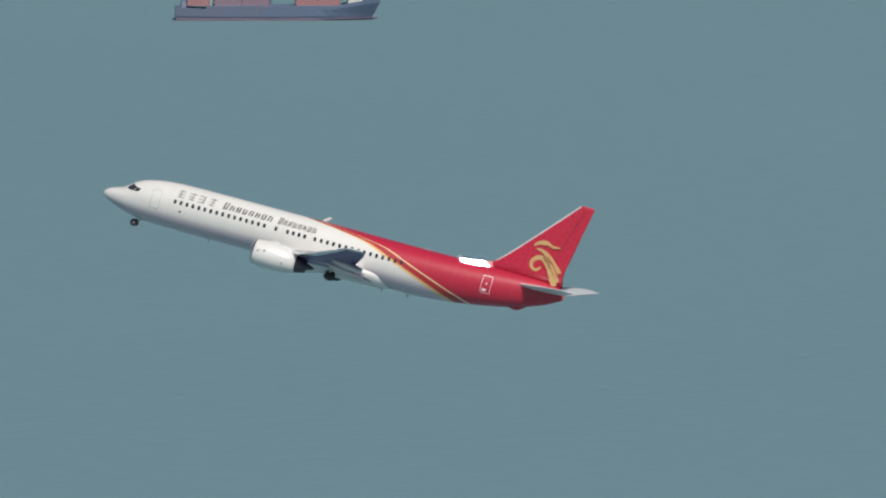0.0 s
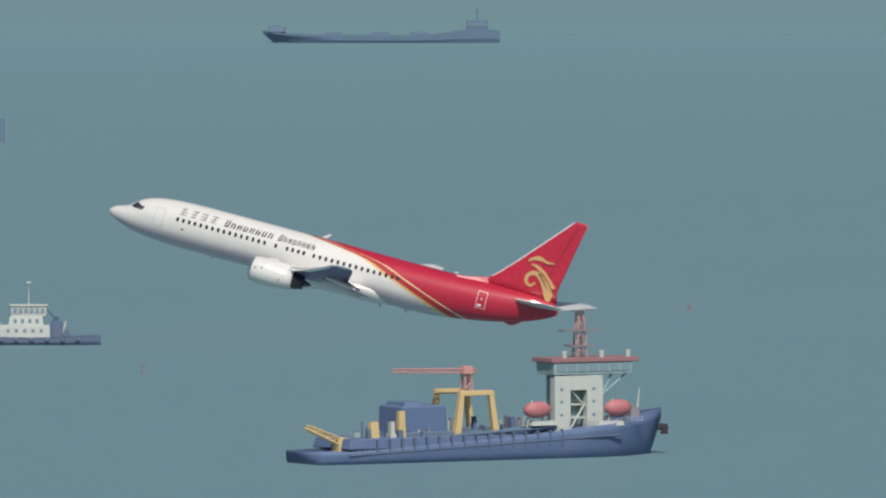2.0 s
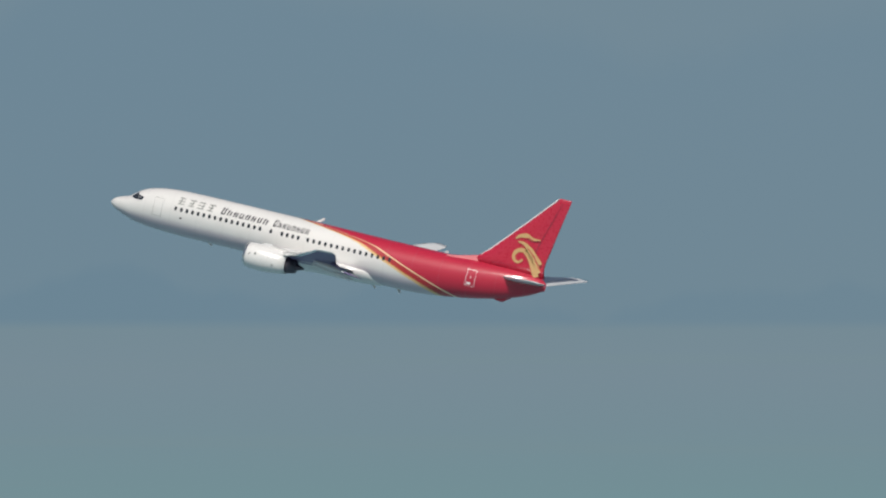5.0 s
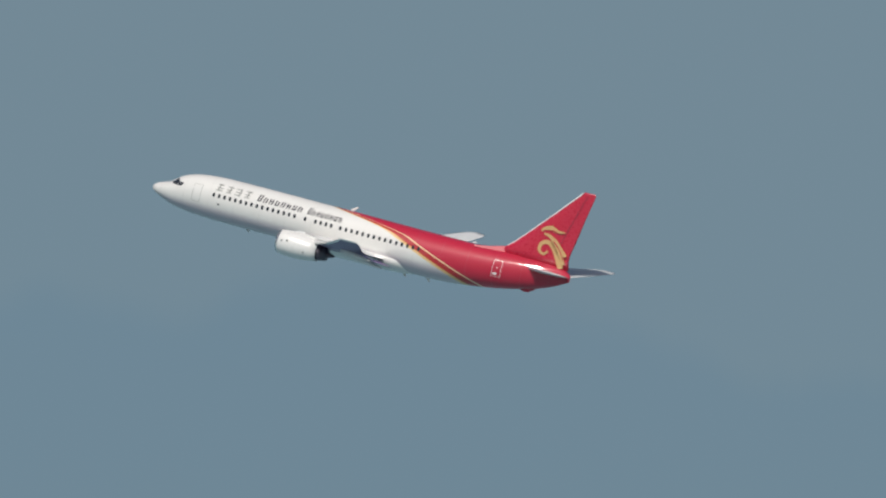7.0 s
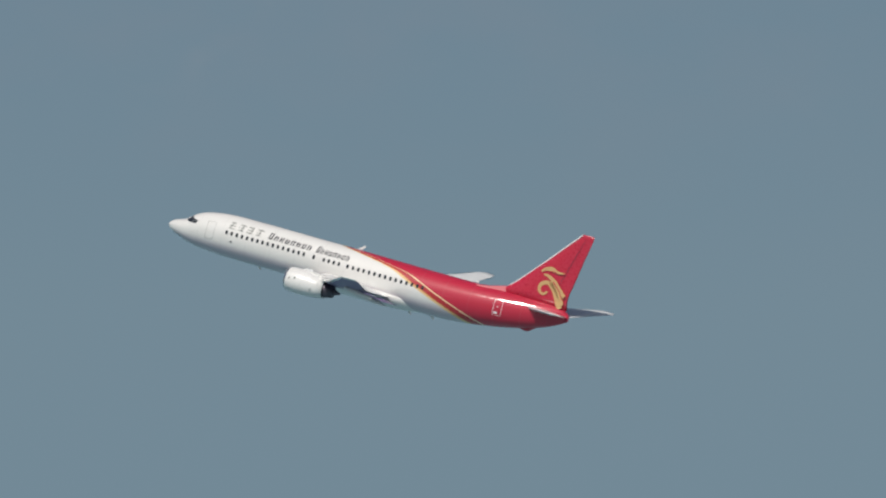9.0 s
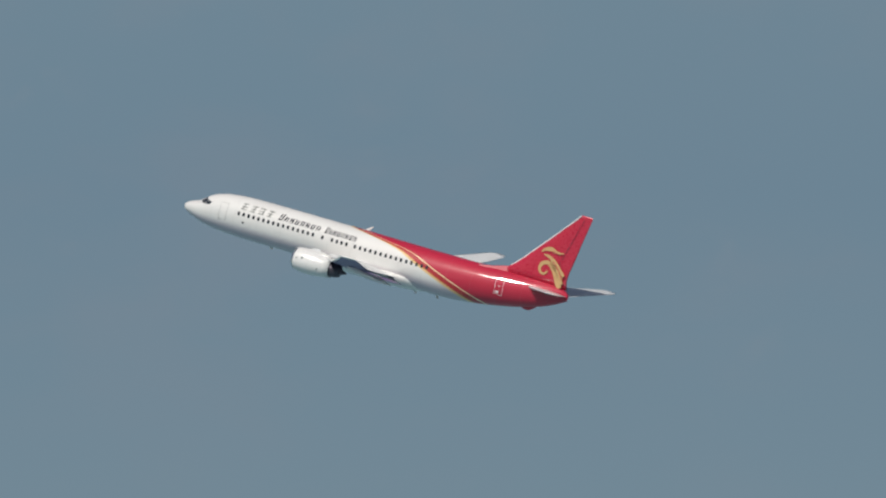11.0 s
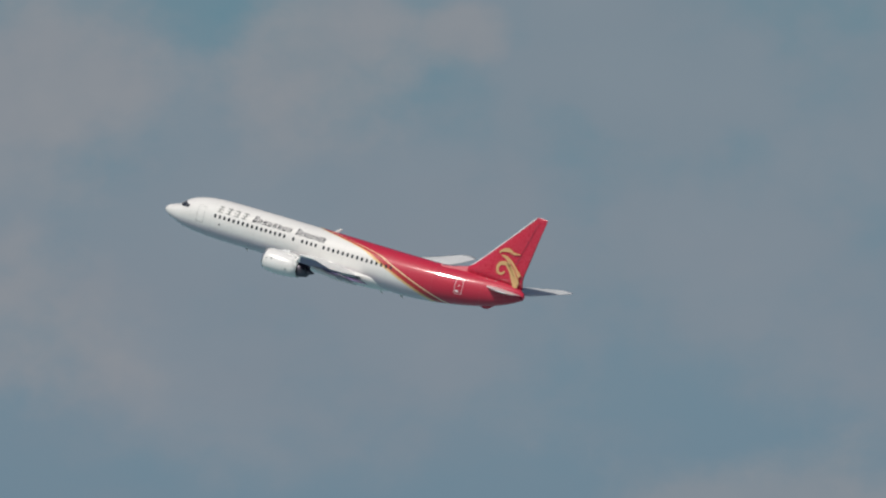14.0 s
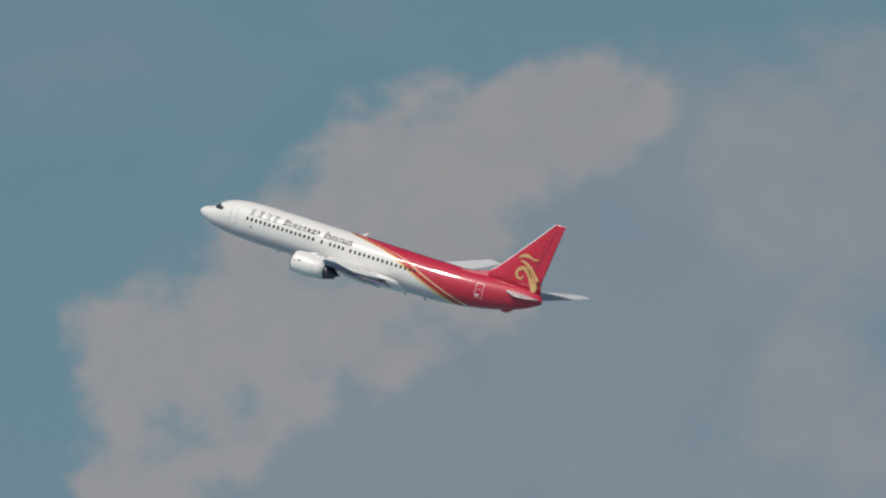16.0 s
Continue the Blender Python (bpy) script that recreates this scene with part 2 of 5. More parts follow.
def backdrop_material():
    """Distance and sky: far water, a pale shore, dim hills, haze and soft clouds."""
    m = bpy.data.materials.new("hazy_distance")
    m.use_nodes = True
    nt = m.node_tree
    nd = nt.nodes
    nd.remove(nd["Principled BSDF"])
    uv = nd.new("ShaderNodeUVMap")
    uv.uv_map = "bearing_rise"
    s = nd.new("ShaderNodeSeparateXYZ")
    link(nt, uv.outputs[0], s.inputs[0])
    u, v = s.outputs[0], s.outputs[1]
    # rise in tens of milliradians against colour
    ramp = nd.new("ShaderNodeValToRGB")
    # haze is painted into these colours; the sheet glows by itself
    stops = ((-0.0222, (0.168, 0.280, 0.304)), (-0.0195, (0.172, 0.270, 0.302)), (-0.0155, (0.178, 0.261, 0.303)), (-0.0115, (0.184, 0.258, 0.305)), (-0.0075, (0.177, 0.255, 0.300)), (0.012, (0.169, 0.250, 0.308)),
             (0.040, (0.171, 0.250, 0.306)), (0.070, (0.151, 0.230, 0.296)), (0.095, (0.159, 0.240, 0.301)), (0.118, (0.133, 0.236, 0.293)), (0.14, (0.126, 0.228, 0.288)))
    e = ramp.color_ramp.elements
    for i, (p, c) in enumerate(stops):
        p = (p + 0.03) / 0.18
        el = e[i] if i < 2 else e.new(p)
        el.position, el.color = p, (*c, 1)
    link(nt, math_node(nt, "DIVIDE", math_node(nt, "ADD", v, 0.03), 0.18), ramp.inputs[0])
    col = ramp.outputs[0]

    def vec(su, sv, off=0.0):
        c = nd.new("ShaderNodeCombineXYZ")
        link(nt, math_node(nt, "MULTIPLY", u, su), c.inputs[0])
        link(nt, math_node(nt, "MULTIPLY_ADD", v, sv, off), c.inputs[1])
        return c.outputs[0]

    def step(val, lo, hi):
        n = nd.new("ShaderNodeMapRange")
        n.interpolation_type = "SMOOTHSTEP"
        n.inputs[1].default_value, n.inputs[2].default_value = lo, hi
        link(nt, val, n.inputs[0])
        return n.outputs[0]

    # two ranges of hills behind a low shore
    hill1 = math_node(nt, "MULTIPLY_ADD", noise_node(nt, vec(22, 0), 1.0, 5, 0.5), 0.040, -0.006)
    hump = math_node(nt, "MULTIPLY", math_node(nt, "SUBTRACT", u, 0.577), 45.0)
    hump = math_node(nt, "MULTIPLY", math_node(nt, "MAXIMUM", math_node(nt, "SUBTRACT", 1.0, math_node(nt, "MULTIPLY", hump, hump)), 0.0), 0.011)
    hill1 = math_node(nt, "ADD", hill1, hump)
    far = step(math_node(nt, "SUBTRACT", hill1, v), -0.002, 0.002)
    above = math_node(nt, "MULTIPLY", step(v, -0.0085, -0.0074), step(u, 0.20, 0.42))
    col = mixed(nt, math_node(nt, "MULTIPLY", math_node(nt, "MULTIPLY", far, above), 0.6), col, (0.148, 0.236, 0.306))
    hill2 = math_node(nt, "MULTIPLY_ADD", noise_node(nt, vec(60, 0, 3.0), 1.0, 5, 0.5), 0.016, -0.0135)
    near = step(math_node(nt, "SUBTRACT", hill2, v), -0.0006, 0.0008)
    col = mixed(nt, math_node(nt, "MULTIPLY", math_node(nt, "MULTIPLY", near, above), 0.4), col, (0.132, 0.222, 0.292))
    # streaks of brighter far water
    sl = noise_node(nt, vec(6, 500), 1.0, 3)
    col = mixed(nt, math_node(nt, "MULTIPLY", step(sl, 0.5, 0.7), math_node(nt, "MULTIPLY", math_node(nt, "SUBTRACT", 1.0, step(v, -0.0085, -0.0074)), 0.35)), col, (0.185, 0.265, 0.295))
    # a distant long barge, painted on as a dark streak
    barge_streak = math_node(nt, "MULTIPLY", math_node(nt, "MULTIPLY", step(u, 0.2118, 0.2124), math_node(nt, "SUBTRACT", 1.0, step(u, 0.2202, 0.2207))),
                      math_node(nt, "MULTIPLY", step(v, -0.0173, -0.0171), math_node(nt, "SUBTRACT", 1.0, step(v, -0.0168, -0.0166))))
    col = mixed(nt, math_node(nt, "MULTIPLY", barge_streak, 0.75), col, (0.118, 0.190, 0.258))
    # clouds: soft lobes broken up by noise
    n1, n2 = noise_node(nt, vec(75, 95), 1.0, 6, 0.5), noise_node(nt, vec(260, 300, 2.0), 1.0, 4, 0.5)
    warp = math_node(nt, "MULTIPLY_ADD", n2, 0.5, math_node(nt, "MULTIPLY", n1, 1.3))
    dens = {}
    for cu, cv, ru, rv, tilt, k, layer in CLOUDS:
        total = dens.get(layer)
        du, dv = math_node(nt, "SUBTRACT", u, cu), math_node(nt, "SUBTRACT", v, cv)
        c, si = math.cos(radians(tilt)), math.sin(radians(tilt))
        # u grows to the left, so the lobe's axes are mirrored
        a = math_node(nt, "MULTIPLY", math_node(nt, "SUBTRACT", math_node(nt, "MULTIPLY", dv, si), math_node(nt, "MULTIPLY", du, c)), 1 / ru)
        b = math_node(nt, "MULTIPLY", math_node(nt, "ADD", math_node(nt, "MULTIPLY", dv, c), math_node(nt, "MULTIPLY", du, si)), 1 / rv)
        r2 = math_node(nt, "ADD", math_node(nt, "MULTIPLY", a, a), math_node(nt, "MULTIPLY", b, b))
        lobe = math_node(nt, "MULTIPLY", math_node(nt, "MAXIMUM", math_node(nt, "SUBTRACT", 1.0, r2), -1.5), k)
        total = lobe if total is None else math_node(nt, "SMOOTH_MAX", total, lobe, 0.3)
        dens[layer] = total
    grey = math_node(nt, "ADD", dens[0], math_node(nt, "MULTIPLY_ADD", warp, 1.4, -1.25))
    col = mixed(nt, math_node(nt, "MULTIPLY", math_node(nt, "MULTIPLY", step(grey, -0.3, 0.7), step(v, 0.045, 0.075)), 0.7), col, mixed(nt, n1, (0.195, 0.235, 0.28), (0.255, 0.278, 0.315)))
    soft = math_node(nt, "ADD", dens[2], math_node(nt, "MULTIPLY_ADD", warp, 1.6, -1.5))
    col = mixed(nt, math_node(nt, "MULTIPLY", math_node(nt, "MULTIPLY", step(soft, -0.35, 0.75), step(v, 0.05, 0.075)), 0.55), col, mixed(nt, n2, (0.235, 0.255, 0.285), (0.315, 0.305, 0.315)))
    dens = math_node(nt, "ADD", dens[1], math_node(nt, "MULTIPLY_ADD", warp, 2.2, -2.05))
    col = mixed(nt, math_node(nt, "MULTIPLY", math_node(nt, "MULTIPLY", step(dens, -0.15, 0.55), step(v, 0.05, 0.075)), 0.9), col, mixed(nt, n2, (0.255, 0.275, 0.30), (0.345, 0.325, 0.325)))
    # thin general veil with some mottling
    veil = step(noise_node(nt, vec(36, 60, 5.0), 1.0, 6, 0.55), 0.42, 0.72)
    veil = math_node(nt, "MULTIPLY", veil, step(v, 0.03, 0.075))
    col = mixed(nt, math_node(nt, "MULTIPLY", veil, 0.28), col, (0.225, 0.245, 0.285))
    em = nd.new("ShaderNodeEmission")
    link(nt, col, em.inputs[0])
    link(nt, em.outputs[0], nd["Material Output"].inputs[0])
    return m


# lobes: bearing, rise, half-width, half-height (radians), tilt, strength
CLOUDS = (
    (1.0628, 0.1321, 0.0104, 0.0058, 32, 1.00, 1),
    (1.0753, 0.1250, 0.0125, 0.0071, 30, 1.00, 1),
    (1.0857, 0.1171, 0.0125, 0.0079, 35, 1.00, 1),
    (1.0915, 0.1087, 0.0071, 0.0079, 70, 0.95, 1),
    (1.0453, 0.1125, 0.0108, 0.0046, 65, 0.95, 2),
    (1.0440, 0.1310, 0.0117, 0.0070, 60, 0.95, 2),
    (1.0738, 0.1208, 0.0095, 0.0075, 20, 1.00, 1),
    (1.0905, 0.1140, 0.0075, 0.0085, 60, 1.00, 1),
    (1.0557, 0.1200, 0.0233, 0.0175, 20, 1.00, 0),
    (1.0744, 0.1075, 0.0175, 0.0108, 20, 1.00, 0),
    (1.0160, 0.1093, 0.0292, 0.0175, 0, 0.90, 0),
    (0.9969, 0.1086, 0.0292, 0.0167, 0, 0.90, 0),
    (0.9657, 0.1011, 0.0250, 0.0175, 0, 0.90, 0),
    (0.9836, 0.1153, 0.0100, 0.0117, 0, 0.67, 2),
    (0.9623, 0.1149, 0.0096, 0.0079, 30, 0.85, 2),
    (0.9528, 0.1167, 0.0042, 0.0029, 0, 1.00, 2),
    (0.9878, 0.0969, 0.0125, 0.0071, -20, 0.65, 2),
    (0.9185, 0.0778, 0.0108, 0.0083, -35, 0.80, 2),
    (0.9319, 0.0811, 0.0133, 0.0054, 10, 0.80, 2),
    (0.9302, 0.1011, 0.0292, 0.0125, 0, 0.60, 0),
    (0.9177, 0.1119, 0.0175, 0.0071, 0, 0.80, 0),
    (0.8762, 0.0989, 0.0158, 0.0054, 0, 0.35, 2),
    (0.8604, 0.0952, 0.0292, 0.0092, 0, 0.50, 0),
    (1.0368, 0.1082, 0.0050, 0.0079, 100, 0.50, 2),
    (1.0398, 0.1266, 0.0079, 0.0096, 60, 0.72, 2),
    (1.0223, 0.1261, 0.0071, 0.0100, 80, 0.85, 2),
    (1.0485, 0.1007, 0.0217, 0.0117, 0, 1.00, 0),
    (1.0256, 0.1266, 0.0233, 0.0138, 0, 1.00, 0),
    (0.8860, 0.0812, 0.0292, 0.0108, 0, 0.35, 0),
    (0.9966, 0.1251, 0.0187, 0.0117, 0, 0.80, 0),
    (0.9408, 0.1132, 0.0250, 0.0125, 0, 0.75, 0),
    (1.0723, 0.1266, 0.0083, 0.0108, 20, 0.80, 1),
)


def build_backdrop():
    R, n = 4950.0, 90
    lo, hi = -0.03, 0.15
    bm = bmesh.new()
    lay = bm.loops.layers.uv.new("bearing_rise")
    cols = []
    for i in range(n + 1):
        b = -0.06 + 1.22 * i / n
        cols.append([(bm.verts.new(at_bearing(b * 1000, R, EYE_H + R * math.tan(e))), b, e) for e in np.linspace(lo, hi, 13)])
    for a, b in zip(cols, cols[1:]):
        for k in range(12):
            quad = (a[k], b[k], b[k + 1], a[k + 1])
            f = bm.faces.new([q[0] for q in quad])
            for loop, q in zip(f.loops, quad):
                loop[lay].uv = (q[1], q[2])
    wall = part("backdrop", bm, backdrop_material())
    tagged(wall, "hazy far shore, dim hills and pale clouded sky", "sky", kind="structure")


build_backdrop()


# ---- the airliner: x runs aft from the nose, y to starboard, z up ----
NOSE = 20.0
HULL = (  # station, crown, keel, half-width, height of the widest point
    (-0.32, -0.46, -0.50, 0.02, -0.48), (-0.2, -0.24, -0.74, 0.28, -0.49), (0.2, 0.05, -1.02, 0.60, -0.47), (0.75, 0.25, -1.26, 0.90, -0.43),
    (1.36, 0.46, -1.47, 1.16, -0.37), (1.78, 0.76, -1.61, 1.31, -0.31), (2.42, 1.20, -1.75, 1.47, -0.22), (3.2, 1.52, -1.87, 1.61, -0.12),
    (4.3, 1.77, -1.97, 1.75, 0.0), (5.6, 1.92, -2.04, 1.86, 0.0), (7.2, 1.99, -2.08, 1.90, 0.0), (12.0, 2.01, -2.09, 1.90, 0.0), (20.0, 2.00, -2.09, 1.90, 0.0),
    (26.5, 1.97, -2.14, 1.90, 0.0), (28.5, 1.97, -2.13, 1.88, 0.02), (31.0, 1.98, -1.95, 1.78, 0.10), (33.5, 1.99, -1.60, 1.58, 0.26),
    (36.0, 2.00, -1.12, 1.27, 0.48), (38.3, 1.95, -0.50, 0.90, 0.78), (39.8, 1.82, 0.09, 0.58, 0.98), (40.6, 1.62, 0.52, 0.34, 1.06), (40.95, 1.36, 0.72, 0.20, 1.04))


def hull_point(x, z, out=0.0):
    """The half-width of the hull at a station and height."""
    crown, keel, w, mid = spline(HULL, x)
    h = crown - mid if z > mid else mid - keel
    return w * math.sqrt(max(0.0, 1 - ((z - mid) / h) ** 2)) + out


def build_fuselage(plane):
    bm = bmesh.new()
    n, rings = 48, []
    xs = [-0.32, -0.28, -0.2, -0.05, 0.15, 0.35] + list(np.arange(0.6, 6.0, 0.2)) + list(np.arange(6.0, 28.0, 1.0)) + list(np.arange(28.0, 40.95, 0.35)) + [40.95]
    for x in xs:
        crown, keel, w, mid = spline(HULL, x)
        ring = []
        for k in range(n):
            a = 2 * math.pi * k / n
            c, s = math.cos(a), math.sin(a)
            ring.append((x - NOSE, w * c, mid + s * (crown - mid if s > 0 else mid - keel)))
        rings.append(ring)
    loft(bm, rings)
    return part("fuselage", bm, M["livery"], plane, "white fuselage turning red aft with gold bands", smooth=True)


def skin_patch(bm, corners, out=0.012, side=-1, steps=4):
    """A curved patch lying on the hull: corners are (station, height)."""
    (ax, az), (bx, bz), (cx, cz), (dx, dz) = corners
    grid = []
    for i in range(steps + 1):
        u = i / steps
        row = []
        for j in range(steps + 1):
            v = j / steps
            x = (1 - v) * ((1 - u) * ax + u * bx) + v * ((1 - u) * dx + u * cx)
            z = (1 - v) * ((1 - u) * az + u * bz) + v * ((1 - u) * dz + u * cz)
            row.append(bm.verts.new((x - NOSE, side * hull_point(x, z, out), z)))
        grid.append(row)
    for i in range(steps):
        for j in range(steps):
            bm.faces.new((grid[i][j], grid[i + 1][j], grid[i + 1][j + 1], grid[i][j + 1]))
    return bm


def section(x, y, z, chord, thick, n=10, camber=0.0):
    """An aerofoil ring in the plane of constant y."""
    up, low = [], []
    for k in range(n + 1):
        t = 0.5 - 0.5 * math.cos(math.pi * k / n)
        h = thick * chord * 5 * (0.2969 * math.sqrt(t) - 0.126 * t - 0.3516 * t * t + 0.2843 * t**3 - 0.1015 * t**4)
        m = camber * chord * 4 * t * (1 - t)
        up.append((x + t * chord, y, z + m + h))
        low.append((x + t * chord, y, z + m - h))
    return up + low[-2:0:-1]


def surface(name, stations, material, parent, label="", camber=0.0):
    """A lofted flying surface from (x, y, z, chord, thickness) stations."""
    bm = loft(bmesh.new(), [section(x - NOSE, y, z, c, th, camber=camber) for x, y, z, c, th in stations])
    return part(name, bm, material, parent, label, smooth=True)


def build_wing(plane, side):
    s = side
    st = ((15.2, s * 0.6, -1.45, 8.9, 0.13), (15.9, s * 1.9, -1.35, 7.9, 0.13), (18.2, s * 5.6, -0.95, 5.4, 0.115), (20.7, s * 10.0, -0.35, 3.85, 0.11), (23.3, s * 14.5, 0.55, 2.5, 0.105), (24.4, s * 16.5, 1.0, 1.85, 0.10), (25.0, s * 17.1, 1.16, 1.2, 0.08))
    wing = surface("wing", st, M["grey"], plane, "grey swept wing", camber=0.015)
    # the lower skin is a separate shell just under the wing, darkened with painted shade
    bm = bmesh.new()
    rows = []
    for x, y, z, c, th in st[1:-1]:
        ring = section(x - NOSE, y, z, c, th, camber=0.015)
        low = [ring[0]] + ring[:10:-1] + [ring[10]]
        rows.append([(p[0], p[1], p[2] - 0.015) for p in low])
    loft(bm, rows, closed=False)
    part("lower_skin", bm, M["under"], wing, "lower wing skin with shade put in its dark colour", smooth=True)
    # bright leading edge
    bm = bmesh.new()
    rows = []
    for x, y, z, c, th in st[1:-1]:
        ring = section(x - NOSE, y, z, c, th, camber=0.015)
        lead = [ring[2], ring[1], ring[0], ring[-1], ring[-2]]
        rows.append([(p[0] - 0.02, p[1], p[2] + (0.012 if i < 2 else -0.02 if i > 2 else 0)) for i, p in enumerate(lead)])
    loft(bm, rows, closed=False)
    part("slat", bm, M["alu"], wing, "bright metal leading edge", smooth=True)
    # flaps a little extended behind the trailing edge, in the same shade-darkened colour
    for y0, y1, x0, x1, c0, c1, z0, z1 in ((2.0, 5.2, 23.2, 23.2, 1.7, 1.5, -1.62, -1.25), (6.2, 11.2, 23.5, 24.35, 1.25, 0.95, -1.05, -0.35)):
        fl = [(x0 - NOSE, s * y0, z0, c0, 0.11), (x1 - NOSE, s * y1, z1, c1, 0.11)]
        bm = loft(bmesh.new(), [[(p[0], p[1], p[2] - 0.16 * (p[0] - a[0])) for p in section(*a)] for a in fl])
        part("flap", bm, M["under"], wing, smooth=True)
    # flap track fairings
    for y, x, z, ln in ((3.9, 21.2, -1.65, 3.4), (7.0, 21.4, -1.2, 3.5), (10.2, 22.5, -0.68, 3.0)):
        bm = bmesh.new()
        rings = []
        for k in range(9):
            t = k / 8
            r = 0.24 * math.sin(math.pi * min(1, 0.06 + t * 0.93)) ** 0.7
            rings.append([(x - NOSE + t * ln, s * y + r * 0.7 * math.cos(a), z - 0.12 * t * ln + 0.1 + r * math.sin(a)) for a in np.linspace(0, 2 * math.pi, 10, endpoint=False)])
        loft(bm, rings)
        part("flap_fairing", bm, M["white"], wing, "pale grey flap track fairing", smooth=True)
    return wing


def build_engine(plane, side):
    y0 = side * 4.83
    zc = -1.84
    EX = 0.42
    prof = ((14.25, 0.86), (14.18, 0.93), (14.3, 1.03), (14.8, 1.12), (15.6, 1.16), (16.5, 1.12), (17.4, 1.0), (18.1, 0.86), (18.12, 0.80))
    bm = bmesh.new()
    n = 28
    ang = np.linspace(0, 2 * math.pi, n, endpoint=False)

    def ring(x, r, flat=True):
        return [(x + EX - NOSE, y0 + 1.08 * r * math.cos(a), zc - (x - 14.2) * 0.02 + 1.08 * r * math.sin(a) * (0.92 if flat and math.sin(a) < 0 else 1)) for a in ang]

    loft(bm, [ring(15.0, 0.78)] + [ring(14.6, 0.80)] + [ring(x, r) for x, r in prof] + [ring(17.6, 0.75)], closed=False)
    cowl = bm
    cowl.verts.ensure_lookup_table()
    rows = len(cowl.verts) // n
    for i in range(rows - 1):
        cowl.faces.new((cowl.verts[i * n + n - 1], cowl.verts[i * n], cowl.verts[(i + 1) * n], cowl.verts[(i + 1) * n + n - 1]))
    eng = part("engine", cowl, M["white"], plane, "white engine cowling under the wing", smooth=True)
    bm = loft(bmesh.new(), [ring(14.62, 0.80), ring(14.70, 0.80)])
    part("fan", bm, M["hot"], eng, "dark fan face")
    bm = bmesh.new()
    loft(bm, [ring(14.40, 0.84), ring(14.24, 0.875), ring(14.165, 0.93), ring(14.25, 1.015), ring(14.42, 1.065)], closed=False)
    bm.verts.ensure_lookup_table()
    for i in range(4):
        bm.faces.new((bm.verts[i * n + n - 1], bm.verts[i * n], bm.verts[(i + 1) * n], bm.verts[(i + 1) * n + n - 1]))
    part("inlet_lip", bm, M["alu"], eng, "polished inlet lip", smooth=True)
    bm = loft(bmesh.new(), [ring(17.3, 0.74, False), ring(18.3, 0.68, False), ring(19.0, 0.52, False)])
    part("nozzle", bm, M["hot"], eng, "dark scorched exhaust nozzle", smooth=True)
    bm = loft(bmesh.new(), [ring(18.6, 0.32, False), ring(19.2, 0.24, False), ring(19.75, 0.05, False)])
    part("exhaust_cone", bm, M["hot"], eng, smooth=True)
    bm = bmesh.new()
    rings = []
    for x, zt, zb, w in ((15.3, -0.78, -0.95, 0.10), (16.4, -0.60, -0.95, 0.20), (18.0, -0.72, -1.25, 0.22), (20.5, -1.1, -1.35, 0.12), (21.4, -1.15, -1.2, 0.04)):
        rings.append([(x + EX - NOSE, y0 + w * c, (zt + zb) / 2 + d * (zt - zb) / 2) for c, d in ((1, -1), (1, 1), (-1, 1), (-1, -1))])
    loft(bm, rings)
    part("pylon", bm, M["white"], eng)
    # vortex strake on the inboard shoulder and a dark latch on the flank
    bm = bmesh.new()
    loft(bm, [[(x + EX - NOSE, y0 - side * (r * 0.62 + w), zc + r * 0.86 + w), (x + EX - NOSE, y0 - side * (r * 0.62 + w) + 0.03, zc + r * 0.86 + w), (x + EX - NOSE, y0 - side * r * 0.62 + 0.03, zc + r * 0.86), (x + EX - NOSE, y0 - side * r * 0.62, zc + r * 0.86)] for x, r, w in ((14.9, 1.19, 0.02), (15.5, 1.23, 0.22), (16.1, 1.21, 0.26), (16.15, 1.20, 0.02))])
    part("strake", bm, M["grey"], eng, "small grey strake")
    for x, r, a in ((14.75, 1.19, 8), (15.3, 1.25, 14), (17.0, 1.16, -20)):
        c, q = math.cos(radians(a)), math.sin(radians(a))
        p = Vector((x + EX - NOSE, y0 + side * r * c, zc + r * q))
        part("latch", rod(bmesh.new(), p, p + Vector((0.10, side * 0.012, 0.16)), 0.05, None, 6), M["pale"], eng, "small dark latch")
    return eng


def strip(bm, pts, widths, y, base=(0, 0)):
    """A flat ribbon in the x-z plane through pts."""
    pts = [Vector((p[0] - NOSE, p[1])) for p in pts]
    edge = []
    for i, p in enumerate(pts):
        d = (pts[min(i + 1, len(pts) - 1)] - pts[max(i - 1, 0)]).normalized()
        nrm = Vector((-d.y, d.x)) * widths[i]
        edge.append((p + nrm, p - nrm))
    for yy in (y,):
        vs = [(bm.verts.new((a.x, yy, a.y)), bm.verts.new((b.x, yy, b.y))) for a, b in edge]
        for (a, b), (c, d) in zip(vs, vs[1:]):
            bm.faces.new((a, b, d, c))
    return bm


def smooth_line(ctrl, n=24):
    table = [(i, *p) for i, p in enumerate(ctrl)]
    return [spline(table, (len(ctrl) - 1) * k / n) for k in range(n + 1)]


